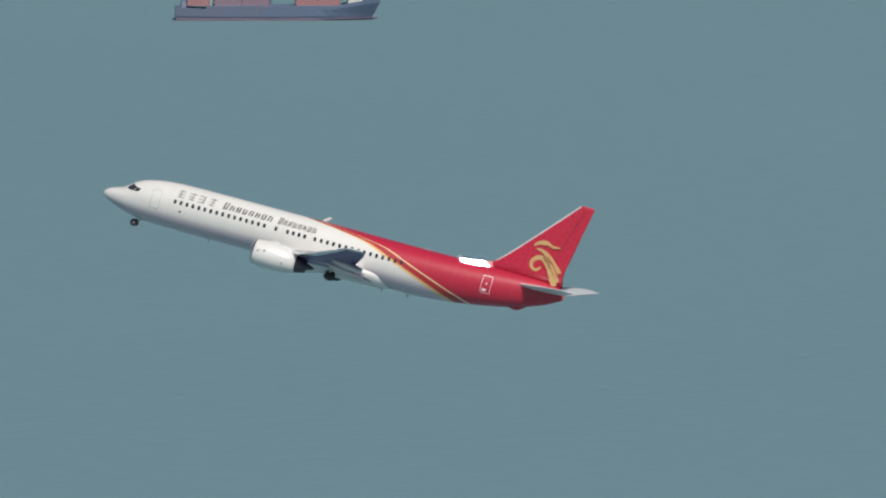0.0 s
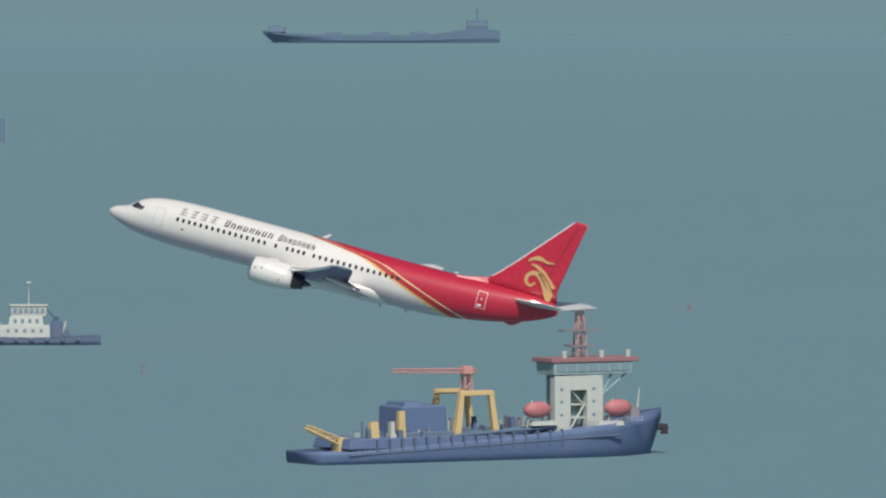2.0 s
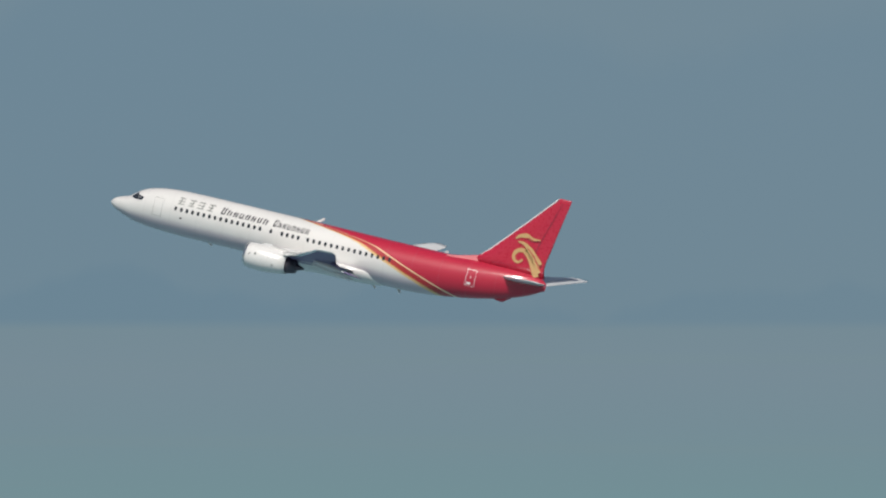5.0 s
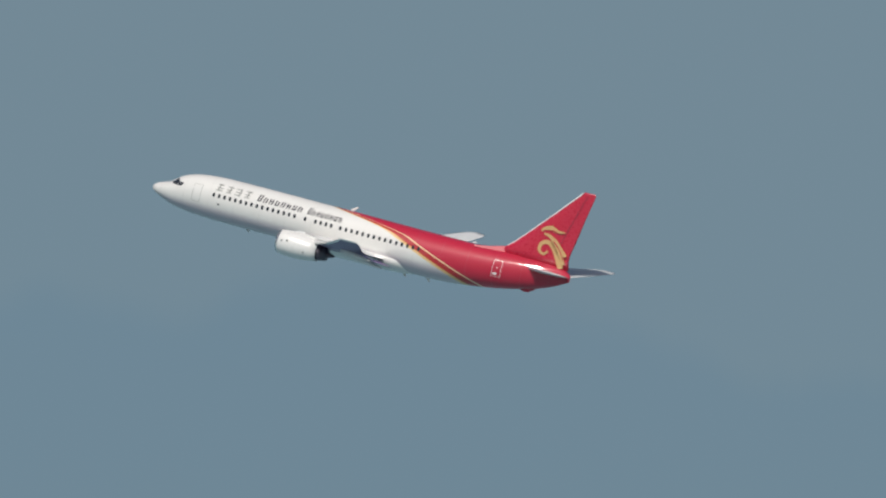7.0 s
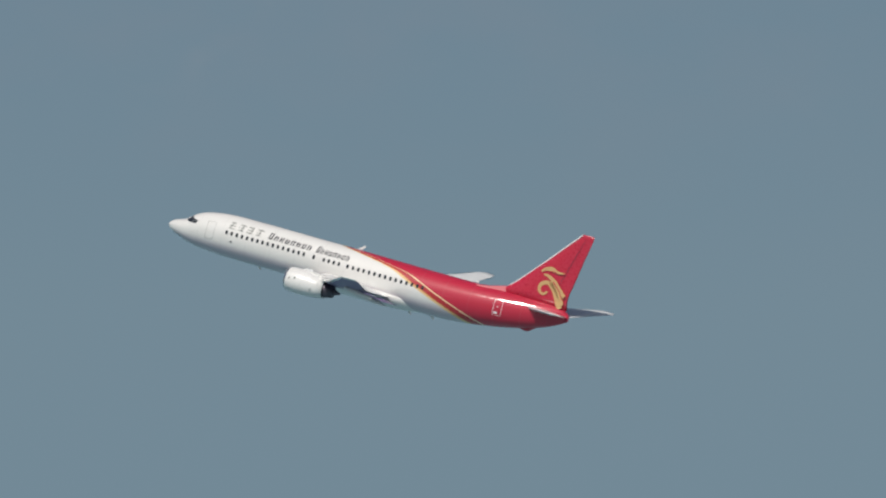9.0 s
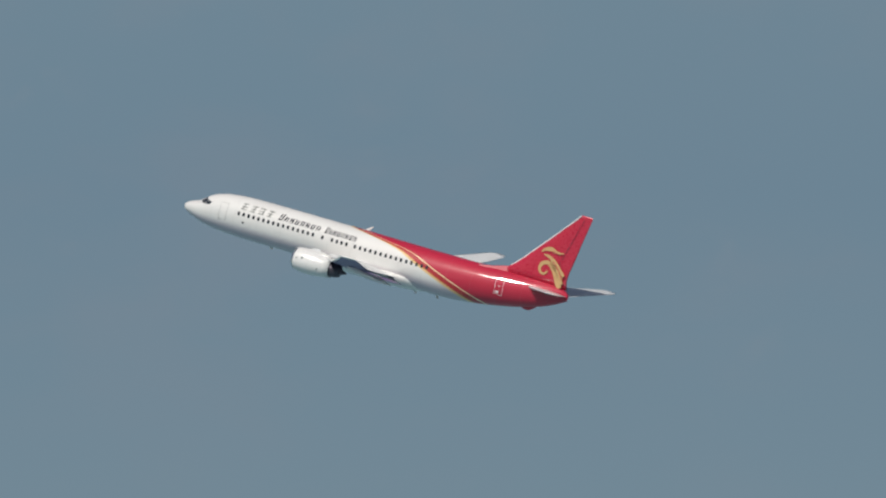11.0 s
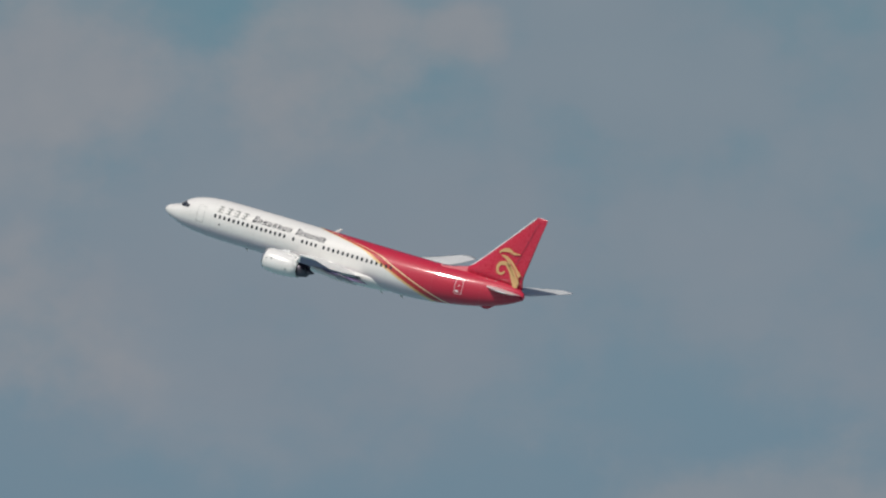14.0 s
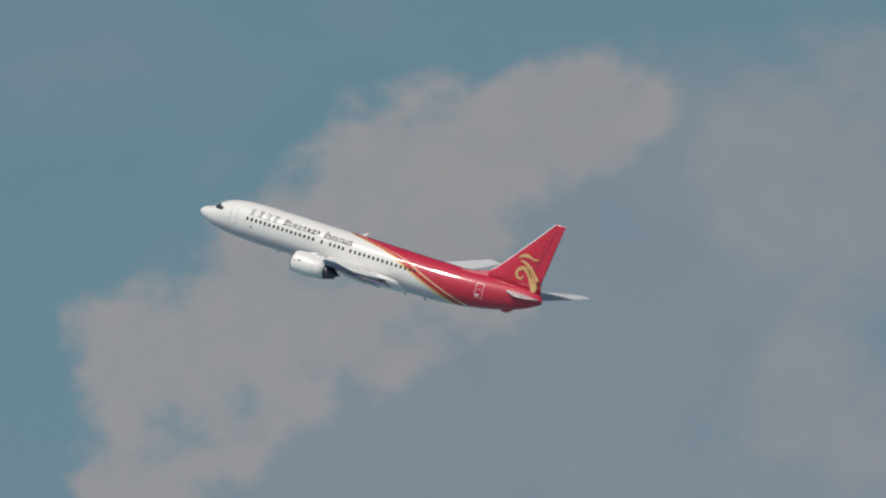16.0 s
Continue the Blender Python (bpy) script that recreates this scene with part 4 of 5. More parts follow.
def build_tug(b, dip, length, label, tall, turn=0.0):
    """A harbour tug with its bow to the left."""
    s = thing("tugboat", label, "tugboat", b, dip, turn, "tugboats")
    k = length / 28.0
    part("hull", hull_mesh(length, 8 * k, ((0, 2.2 * k), (0.1, 1.9 * k), (0.35, 1.5 * k), (0.7, 1.35 * k), (1, 1.6 * k)), -1, 0.04), M["black"], s, "weathered black hull in hazed colour")
    for i in range(7):
        bm = bmesh.new()
        bmesh.ops.create_uvsphere(bm, u_segments=10, v_segments=6, radius=0.5 * k, matrix=pose(length * (0.25 + 0.1 * i), -4.05 * k, 0.9 * k))
        part("fender", bm, M["black"], s)
    a, c, e, g, f, h = (0.34, 0.67, 0.40, 0.63, 0.42, 0.645) if tall else (0.21, 0.55, 0.24, 0.43, 0.265, 0.40)
    d = part("deckhouse", block(length * a, length * c, -2.6 * k, 2.6 * k, 1.3 * k, 3.5 * k, 0.98, 0.08), M["cabin"], s, "white deckhouse")
    windows_row(d, length * (a + 0.03), length * (c - 0.03), 5, -2.64 * k, 2.3 * k, 2.9 * k, 0.4)
    u = part("upper_house", block(length * e, length * g, -2.2 * k, 2.2 * k, 3.5 * k, 5.2 * k, 0.92, 0.06), M["cabin"], s)
    windows_row(u, length * (e + 0.02), length * (g - 0.02), 4, -2.24 * k, 4.0 * k, 4.7 * k, 0.45)
    top = (7.0 if tall else 7.8) * k
    w = part("wheelhouse", block(length * f, length * h, -2.0 * k, 2.0 * k, 5.2 * k, top, 1.04, 0.06), M["cabin"], s, "white wheelhouse")
    windows_row(w, length * (f + 0.005), length * (h - 0.005), 6 if tall else 3, -2.12 * k, top - 1.2 * k, top - 0.35 * k, 0.72)
    part("roof", block(length * (f - 0.01), length * (h + 0.01), -2.3 * k, 2.3 * k, top, top + 0.25 * k, 1, 0.05), M["cabin"], s, "pale wheelhouse roof")
    part("engine_casing", block(length * (c + 0.005), length * (c + 0.085), -1.9 * k, 1.9 * k, 1.3 * k, 4.3 * k, 0.9, 0.15), M["black"], s, "dark engine casing")
    part("deck_crane", rod(bmesh.new(), (length * (c + 0.05), -0.6 * k, 4.2 * k), (length * (c - 0.02), -0.6 * k, 6.4 * k), 0.22 * k, 0.12 * k), M["black"], s)
    s_mid = (f + h) / 2
    part("mast", rod(bmesh.new(), (length * s_mid, 0, top), (length * s_mid, 0, 11.5 * k), 0.13 * k, 0.04), M["cabin"], s)
    part("crosstree", block(length * (s_mid - 0.015), length * (s_mid + 0.015), -1.0, 1.0, 11.2 * k, 11.4 * k), M["cabin"], s)
    for y in (-1.2 * k, 1.2 * k):
        part("funnel", rod(bmesh.new(), (length * (c + 0.03), y, 1.3 * k), (length * (c + 0.04), y, 5.0 * k), 0.55 * k, 0.45 * k, 12), M["black"], s, "dark funnel")
    part("winch", rod(bmesh.new(), (length * 0.78, -1.2 * k, 2.0 * k), (length * 0.78, 1.2 * k, 2.0 * k), 0.6 * k, None, 12), M["steel"], s)
    part("fire_monitor", rod(bmesh.new(), (length * 0.745, -0.8 * k, 1.4 * k), (length * 0.775, -0.8 * k, 4.2 * k), 0.18 * k), M["cabin"], s)
    bm = bmesh.new()
    rod(bm, (length * 0.04, -1.5 * k, 2.2 * k), (length * 0.36, -1.5 * k, 4.0 * k), 0.10, n=5)
    for i in range(6):
        x = length * (0.05 + 0.055 * i)
        rod(bm, (x, -1.5 * k, 1.6 * k), (x, -1.5 * k, (2.25 + 0.3 * i) * k), 0.06, n=5)
    part("bow_rail", bm, M["cabin"], s)
    return s


def build_bulk_carrier():
    s = thing("bulk_barge", "empty bulk barge with dark topsides and haze-dulled red bottom", "ship", 208.0, 48.67, 1.5)
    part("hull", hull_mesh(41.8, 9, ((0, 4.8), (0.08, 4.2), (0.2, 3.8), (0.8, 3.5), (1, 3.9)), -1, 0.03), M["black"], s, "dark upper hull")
    part("boot_top", hull_mesh(41.6, 9.1, ((0, 2.5), (0.2, 2.35), (0.7, 1.9), (1, 1.2)), -1, 0.03), M["oxide"], s, "haze-dulled red lower hull")
    part("coaming", block(4.5, 34.5, -3.6, 3.6, 3.4, 4.3, 0.99, 0.08), M["black"], s)
    house = part("deckhouse", block(35.0, 40.2, -3.6, 3.6, 3.4, 5.4, 0.98, 0.1), M["cabin"], s, "grimy white deckhouse")
    windows_row(house, 35.3, 40.0, 6, -3.66, 4.2, 4.8, 0.45)
    up = part("bridge", block(35.2, 39.2, -3.2, 3.2, 5.4, 6.9, 0.98, 0.08), M["cabin"], s)
    windows_row(up, 35.4, 39.0, 5, -3.26, 5.9, 6.6, 0.7)
    part("roof", block(35.0, 39.4, -3.5, 3.5, 6.9, 7.1), M["black"], s)
    part("funnel", block(39.5, 40.6, -1, 1, 5.0, 6.6, 0.9, 0.1), M["black"], s)
    fo = part("fore_house", block(0.9, 3.2, -2.0, 2.0, 4.4, 7.2, 0.98, 0.08), M["cabin"], s, "white fore house")
    windows_row(fo, 1.1, 3.0, 3, -2.05, 6.2, 6.9, 0.6)
    part("mast", rod(bmesh.new(), (2.0, 0, 7.2), (2.0, 0, 8.8), 0.1), M["cabin"], s)
    part("anchor", block(0.0, 0.7, -1.9, -1.3, 2.6, 3.4, 0.7), M["tyre"], s)
    bm = bmesh.new()
    bmesh.ops.create_circle(bm, cap_ends=True, segments=20, radius=1.0, matrix=Matrix.Translation((-0.4, -2.2, 0.06)) @ Matrix.Diagonal((2.4, 1.2, 1, 1)))
    part("bow_wave", bm, M["cabin"], s, "small white bow wave")


def build_dredger():
    s = thing("dredger", "blue hopper dredger with yellow gantries and white bridge", "ship", 162.0, 53.5, 29.0)
    # x runs from the low stern to the high bow; the ship lies aslant
    L = 67.0
    part("hull", hull_mesh(L, 13, ((0, 2.3), (0.1, 2.5), (0.3, 3.4), (0.55, 4.6), (0.75, 6.0), (0.9, 7.4), (1, 9.0)), 1, 0.04), M["navy"], s, "haze-paled navy hull", smooth=True)
    part("bulwark", block(5, 47, -6.2, 6.2, 2.8, 4.9, 0.97, 0.2), M["navy"], s)
    part("rubbing_strake", rod(bmesh.new(), (5.0, -6.45, 1.7), (56.0, -6.45, 4.3), 0.18, None, 8), M["black"], s, "dark rubbing strake")
    for i in range(16):
        part("side_frame", block(10 + i * 2.3, 10.35 + i * 2.3, -6.6, -6.1, 2.4, 4.7 + i * 0.07), M["black"], s)
    part("hopper_coaming", block(16, 46, -4.8, 4.8, 4.2, 5.8, 0.97, 0.2), M["steel"], s, "blue-grey hopper coaming")
    # stern boom
    boom = part("stern_boom", lattice((6.8, -2, 3.6), (-0.6, -2, 7.2), 1.3, 0.2, 6, 0.7), M["yellow"], s, "yellow stern crane boom")
    part("boom_base", block(4.8, 7.2, -3.4, -0.6, 2.3, 5.0, 0.7, 0.1), M["yellow"], s)
    for x, y, h, mt in ((9.0, -3, 4.2, "cabin"), (11.5, 1, 4.8, "cabin"), (12.5, -4, 4.0, "deckrust"), (17.5, -5, 4.6, "cabin"), (14.0, -4.5, 5.6, "cabin")):
        part("deck_house", block(x, x + 2.0, y, y + 2.4, 2.4, h, 0.95, 0.1), M[mt], s)
    part("gantry_post", block(9.8, 11.8, -4.5, -3.2, 2.6, 8.0, 0.7), M["yellow"], s, "yellow gantry post")
    part("gantry_post", block(15.0, 16.4, -4.8, -3.6, 3.0, 10.0, 0.75), M["yellow"], s, "yellow gantry post")
    part("pump_house", block(16.2, 24.8, -3.5, 4.5, 5.2, 10.8, 0.96, 0.3), M["navy"], s, "blue pump house")
    part("pump_house_top", block(17.0, 20.5, -3.0, 3.0, 10.8, 11.5, 0.9), M["navy"], s)
    # A-frame gantries amidships
    for x in (25.8, 33.2):
        for y in (-4.6, 3.4):
            bm = bmesh.new()
            loft(bm, [[(x + a * w + dx * h, y + c * w, z) for a, c in ((-1, -1), (1, -1), (1, 1), (-1, 1))] for z, w, dx, h in ((4.4, 0.55, 0, 0), (12.4, 0.42, 1, 0.9 if x < 30 else -0.9), (13.2, 0.5, 1, 1.2 if x < 30 else -1.2))])
            part("gantry_leg", bm, M["yellow"], s, "yellow gantry leg")
    for y in (-4.6, 3.4):
        part("gantry_beam", block(26.2, 32.8, y - 0.5, y + 0.5, 12.6, 13.6, 0.97, 0.1), M["yellow"], s, "yellow gantry beam")
    part("crane_mast", lattice((29.8, -1, 12.6), (29.8, -1, 17.4), 1.4, 0.16, 4, 1.1), M["orange"], s, "orange-red crane mast")
    part("crane_jib", lattice((31.4, -1, 17.2), (16.0, -1, 17.6), 0.9, 0.12, 12, 0.6), M["orange"], s, "orange-red crane jib")
    part("crane_cab", block(28.8, 30.6, -2.0, -0.4, 16.6, 18.2, 0.9, 0.1), M["orange"], s)
    # pipework and deck gear
    rnd = random.Random(4)
    for i in range(90):
        x = 8 + rnd.random() * 38
        y = -5.5 + rnd.random() * 8
        h = 5.6 + rnd.random() ** 2 * 2.8
        part("deck_gear", block(x, x + 0.3 + rnd.random() * 0.9, y, y + 1, 3.4, h, 0.85), M[rnd.choice(("teal", "navy", "navy", "steel", "steel", "shade", "cabin", "deckrust", "oxide"))], s)
    for y in (-5.6, -3.0):
        part("dredge_pipe", rod(bmesh.new(), (10, y, 4.0), (44, y, 6.2), 0.35, None, 10), M["steel"], s)
    # bridge castle
    part("bridge_house", block(45.2, 51.4, -3.4, 0.0, 5.4, 16.2, 0.97, 0.15), M["teal"], s, "sea-green house set back between the white towers")
    for x0, x1 in ((43.8, 46.8), (49.9, 52.9)):
        tower = part("bridge_tower", block(x0, x1, -5.6, -3.9, 5.2, 16.0, 0.99, 0.1), M["cabin"], s, "white bridge tower")
        for z in (8.4, 11.0, 13.4):
            part("port_hole", rod(bmesh.new(), ((x0 + x1) / 2 - 0.3, -5.68, z), ((x0 + x1) / 2 - 0.3, -5.5, z), 0.32, None, 10), M["shade"], tower)
    part("bridge_wall", block(46.7, 50.0, -5.5, -5.1, 13.2, 16.2), M["cabin"], s)
    for z in (7.6, 10.2):
        part("portal_stair", block(46.8, 49.9, -4.8, -3.6, z, z + 0.3), M["cabin"], s)
    bm = rod(bmesh.new(), (47.0, -4.9, 5.4), (49.6, -4.9, 10.2), 0.16)
    rod(bm, (49.6, -4.9, 10.2), (47.2, -4.9, 13.2), 0.16)
    part("stair_flight", bm, M["cabin"], s)
    wheel = part("wheelhouse", block(43.6, 58.2, -5.7, 0.0, 16.2, 18.6, 1.02, 0.1), M["teal"], s, "sea-green wheelhouse")
    windows_row(wheel, 43.9, 58.0, 7, -5.83, 16.8, 18.3, 0.86)
    part("roof_rim", block(43.0, 59.4, -6.0, 0.6, 18.6, 19.5, 1.0, 0.1), M["boxred"], s, "red roof rim")
    for x in (54.8, 57.6):
        part("wing_strut", rod(bmesh.new(), (53.0, -4.9, 12.2), (x, -4.9, 16.2), 0.18, None, 8), M["teal"], s)
    part("radar_mast", lattice((50.5, -2, 19.4), (50.5, -2, 28.5), 1.8, 0.12, 7, 0.9), M["orange"], s, "dull red radar mast")
    for z, w in ((21.5, 2.2), (24.5, 3.4), (28.5, 1.6)):
        part("mast_platform", block(50.5 - w, 50.5 + w, -3.2, -0.8, z, z + 0.3), M["deckrust"], s)
    for x in (45.6, 52.6, 57.6):
        part("searchlight", rod(bmesh.new(), (x, -5.5, 19.5), (x, -5.5, 20.9), 0.35, 0.45), M["cabin"], s)
    for x in (38.4, 53.6):
        bm = bmesh.new()
        bmesh.ops.create_uvsphere(bm, u_segments=14, v_segments=8, radius=1.0, matrix=Matrix.Translation((x + 1.8, -6.0, 9.6)) @ Matrix.Diagonal((2.6, 1.2, 1.7, 1)))
        part("lifeboat", bm, M["boatred"], s, "orange-red lifeboat", smooth=True)
        bm = rod(bmesh.new(), (x + 0.2, -5.4, 6.0), (x + 0.6, -6.4, 11.4), 0.16)
        rod(bm, (x + 3.2, -5.4, 6.0), (x + 3.0, -6.4, 11.0), 0.16)
        part("davit", bm, M["cabin"], s)
    for x0, x1, z in ((39.0, 44.0, 7.4), (51.5, 56.5, 7.0)):
        part("side_deck", block(x0, x1, -6.3, -4.5, z - 0.9, z, 0.9), M["cabin"], s)
    part("fore_mast", rod(bmesh.new(), (62.5, 0, 7.8), (63.0, 0, 13.0), 0.25, 0.1), M["cabin"], s)
    part("fore_winch", block(60.0, 62.0, -2.5, 2.5, 7.0, 9.4, 0.8, 0.2), M["deckrust"], s)
    part("bow_fender", block(66.0, 68.2, -1.0, 1.0, 4.6, 5.8, 0.8, 0.2), M["tyre"], s)
    part("anchor", block(65.2, 66.4, -3.6, -3.0, 4.0, 5.4, 0.7), M["tyre"], s)
    rails(s, 46, 60, -6.2, 6.6, 1.1, 14)
    rails(s, 6, 16, -6.0, 2.6, 1.1, 10)
    # bring the whole ship to its true proportions
    shape, seen = Matrix.Diagonal((0.92, 0.92, 0.77, 1)), set()
    for ob in s.children_recursive:
        if ob.data.name not in seen:
            seen.add(ob.data.name)
            ob.data.transform(shape)
        ob.location = shape @ ob.location
    bpy.context.view_layer.update()


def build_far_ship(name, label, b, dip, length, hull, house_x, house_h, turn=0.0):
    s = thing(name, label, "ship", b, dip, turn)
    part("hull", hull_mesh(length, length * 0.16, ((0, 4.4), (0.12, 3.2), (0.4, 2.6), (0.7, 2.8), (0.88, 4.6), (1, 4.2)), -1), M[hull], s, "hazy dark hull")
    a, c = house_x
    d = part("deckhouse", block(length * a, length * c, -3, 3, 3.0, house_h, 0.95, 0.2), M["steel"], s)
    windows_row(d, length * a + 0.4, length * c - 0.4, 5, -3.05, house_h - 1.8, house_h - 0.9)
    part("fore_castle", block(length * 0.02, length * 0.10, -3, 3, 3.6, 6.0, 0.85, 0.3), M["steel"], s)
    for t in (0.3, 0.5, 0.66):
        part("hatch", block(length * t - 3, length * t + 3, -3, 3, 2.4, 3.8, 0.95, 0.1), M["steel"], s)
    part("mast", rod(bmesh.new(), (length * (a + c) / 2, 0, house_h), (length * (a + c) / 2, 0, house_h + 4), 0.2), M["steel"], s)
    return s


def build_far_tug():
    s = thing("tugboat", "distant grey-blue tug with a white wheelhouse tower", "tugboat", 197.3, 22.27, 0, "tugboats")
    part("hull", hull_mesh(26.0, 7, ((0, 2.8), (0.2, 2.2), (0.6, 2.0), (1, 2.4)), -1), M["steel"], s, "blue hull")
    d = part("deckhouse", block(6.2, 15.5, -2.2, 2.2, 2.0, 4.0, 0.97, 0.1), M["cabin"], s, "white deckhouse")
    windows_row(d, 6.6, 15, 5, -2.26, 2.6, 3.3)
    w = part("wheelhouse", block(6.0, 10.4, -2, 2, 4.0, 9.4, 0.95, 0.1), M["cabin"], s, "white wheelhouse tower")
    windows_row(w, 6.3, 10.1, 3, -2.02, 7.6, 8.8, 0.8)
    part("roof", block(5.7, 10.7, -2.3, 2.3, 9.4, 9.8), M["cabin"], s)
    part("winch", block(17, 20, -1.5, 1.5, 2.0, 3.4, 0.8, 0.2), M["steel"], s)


# ---- bridge works ----
def trestle(name, label, b, dip, length, depth, height, deck, legs=True, turn=0.0):
    """A working platform on piles: deck slab, added skirt plate and rows of piles."""
    s = thing(name, label, "platform", b, dip, turn, "working platforms")
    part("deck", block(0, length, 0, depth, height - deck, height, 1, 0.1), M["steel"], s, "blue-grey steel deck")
    # plate added down to the water, standing in for hazed shade under the deck
    part("edge_beam", block(-0.2, length + 0.2, -0.3, 0.0, -0.4, height - deck * 0.4), M["steel"], s)
    n = max(4, int(length / 5))
    mesh = None
    for j, y in enumerate((0.6, depth - 0.6)):
        for i in range(n + 1):
            if mesh is None:
                ob = part("pile", rod(bmesh.new(), (0, 0, -1), (0, 0, height - deck), 0.55, None, 10), M["steel"], s)
                mesh = ob.data
            else:
                ob = new("pile", mesh)
                ob.parent = s
            ob.location = (0.6 + (length - 1.2) * i / n, y, 0)
    bm = bmesh.new()
    for i in range(n):
        x0, x1 = 0.6 + (length - 1.2) * i / n, 0.6 + (length - 1.2) * (i + 1) / n
        rod(bm, (x0, 0.5, 0.4), (x1, 0.5, height - deck), 0.2, n=5)
        rod(bm, (x1, 0.5, 0.4), (x0, 0.5, height - deck), 0.2, n=5)
    tagged(part("bracing", bm, M["steel"], s), kind="stuff")
    rails(s, 0, length, 0.1, height, 1.1, int(length / 2.5))
    return s


def on(root, x, y, z, name, bm, material, label, category, group=""):
    ob = part(name, bm, M[material])
    ob.matrix_world = root.matrix_world @ Matrix.Translation((x, y, z))
    return tagged(ob, label, category, group)


def cabins(root, x0, n, w, h, y, z, material, label):
    """Site cabins in a row, each with a roof and windows."""
    for i in range(n):
        c = on(root, x0 + i * (w + 0.15), y, z, "site_cabin", block(0, w, 0, 2.6, 0, h, 1, 0.05), material, label, "cabin", "site cabins")
        part("roof", block(-0.1, w + 0.1, -0.1, 2.7, h, h + 0.15), M["cabin"], c)
        windows_row(c, 0.2, w - 0.2, 2, -0.04, h * 0.4, h * 0.8, 0.5)


def build_tower_crane(root, x, y, z, mast_h, jib, back, label):
    c = new("tower_crane")
    c.matrix_world = root.matrix_world @ Matrix.Translation((x, y, z))
    tagged(c, label, "crane", "tower cranes")
    part("mast", lattice((0, 0, 0), (0, 0, mast_h), 2.6, 0.22, int(mast_h / 3)), M["lattice"], c, "red lattice mast")
    part("cab", block(-1.4, 1.4, -2.6, -1.2, mast_h - 1.2, mast_h + 1.4, 0.9, 0.1), M["lattice"], c)
    part("slewing_ring", rod(bmesh.new(), (0, 0, mast_h - 0.3), (0, 0, mast_h + 0.6), 1.8, None, 16), M["steel"], c)
    part("tower_head", lattice((0, 0, mast_h + 0.5), (0, 0, mast_h + 9), 2.0, 0.18, 4, 0.5), M["lattice"], c)
    part("jib", lattice((0, 0, mast_h + 1), (-jib, 0, mast_h + 1.6), 1.7, 0.16, int(jib / 3), 1.0), M["lattice"], c, "red lattice jib")
    part("counter_jib", lattice((0, 0, mast_h + 1), (back, 0, mast_h + 1), 1.7, 0.18, max(3, int(back / 3))), M["lattice"], c)
    part("counterweight", block(back - 2.2, back, -1.2, 1.2, mast_h - 2.4, mast_h + 0.8, 1, 0.1), M["steel"], c, "grey counterweight")
    bm = rod(bmesh.new(), (0, 0, mast_h + 9), (-jib * 0.7, 0, mast_h + 2), 0.08, n=4)
    rod(bm, (0, 0, mast_h + 9), (back, 0, mast_h + 1.6), 0.08, n=4)
    part("tie_rod", bm, M["lattice"], c)
    return c


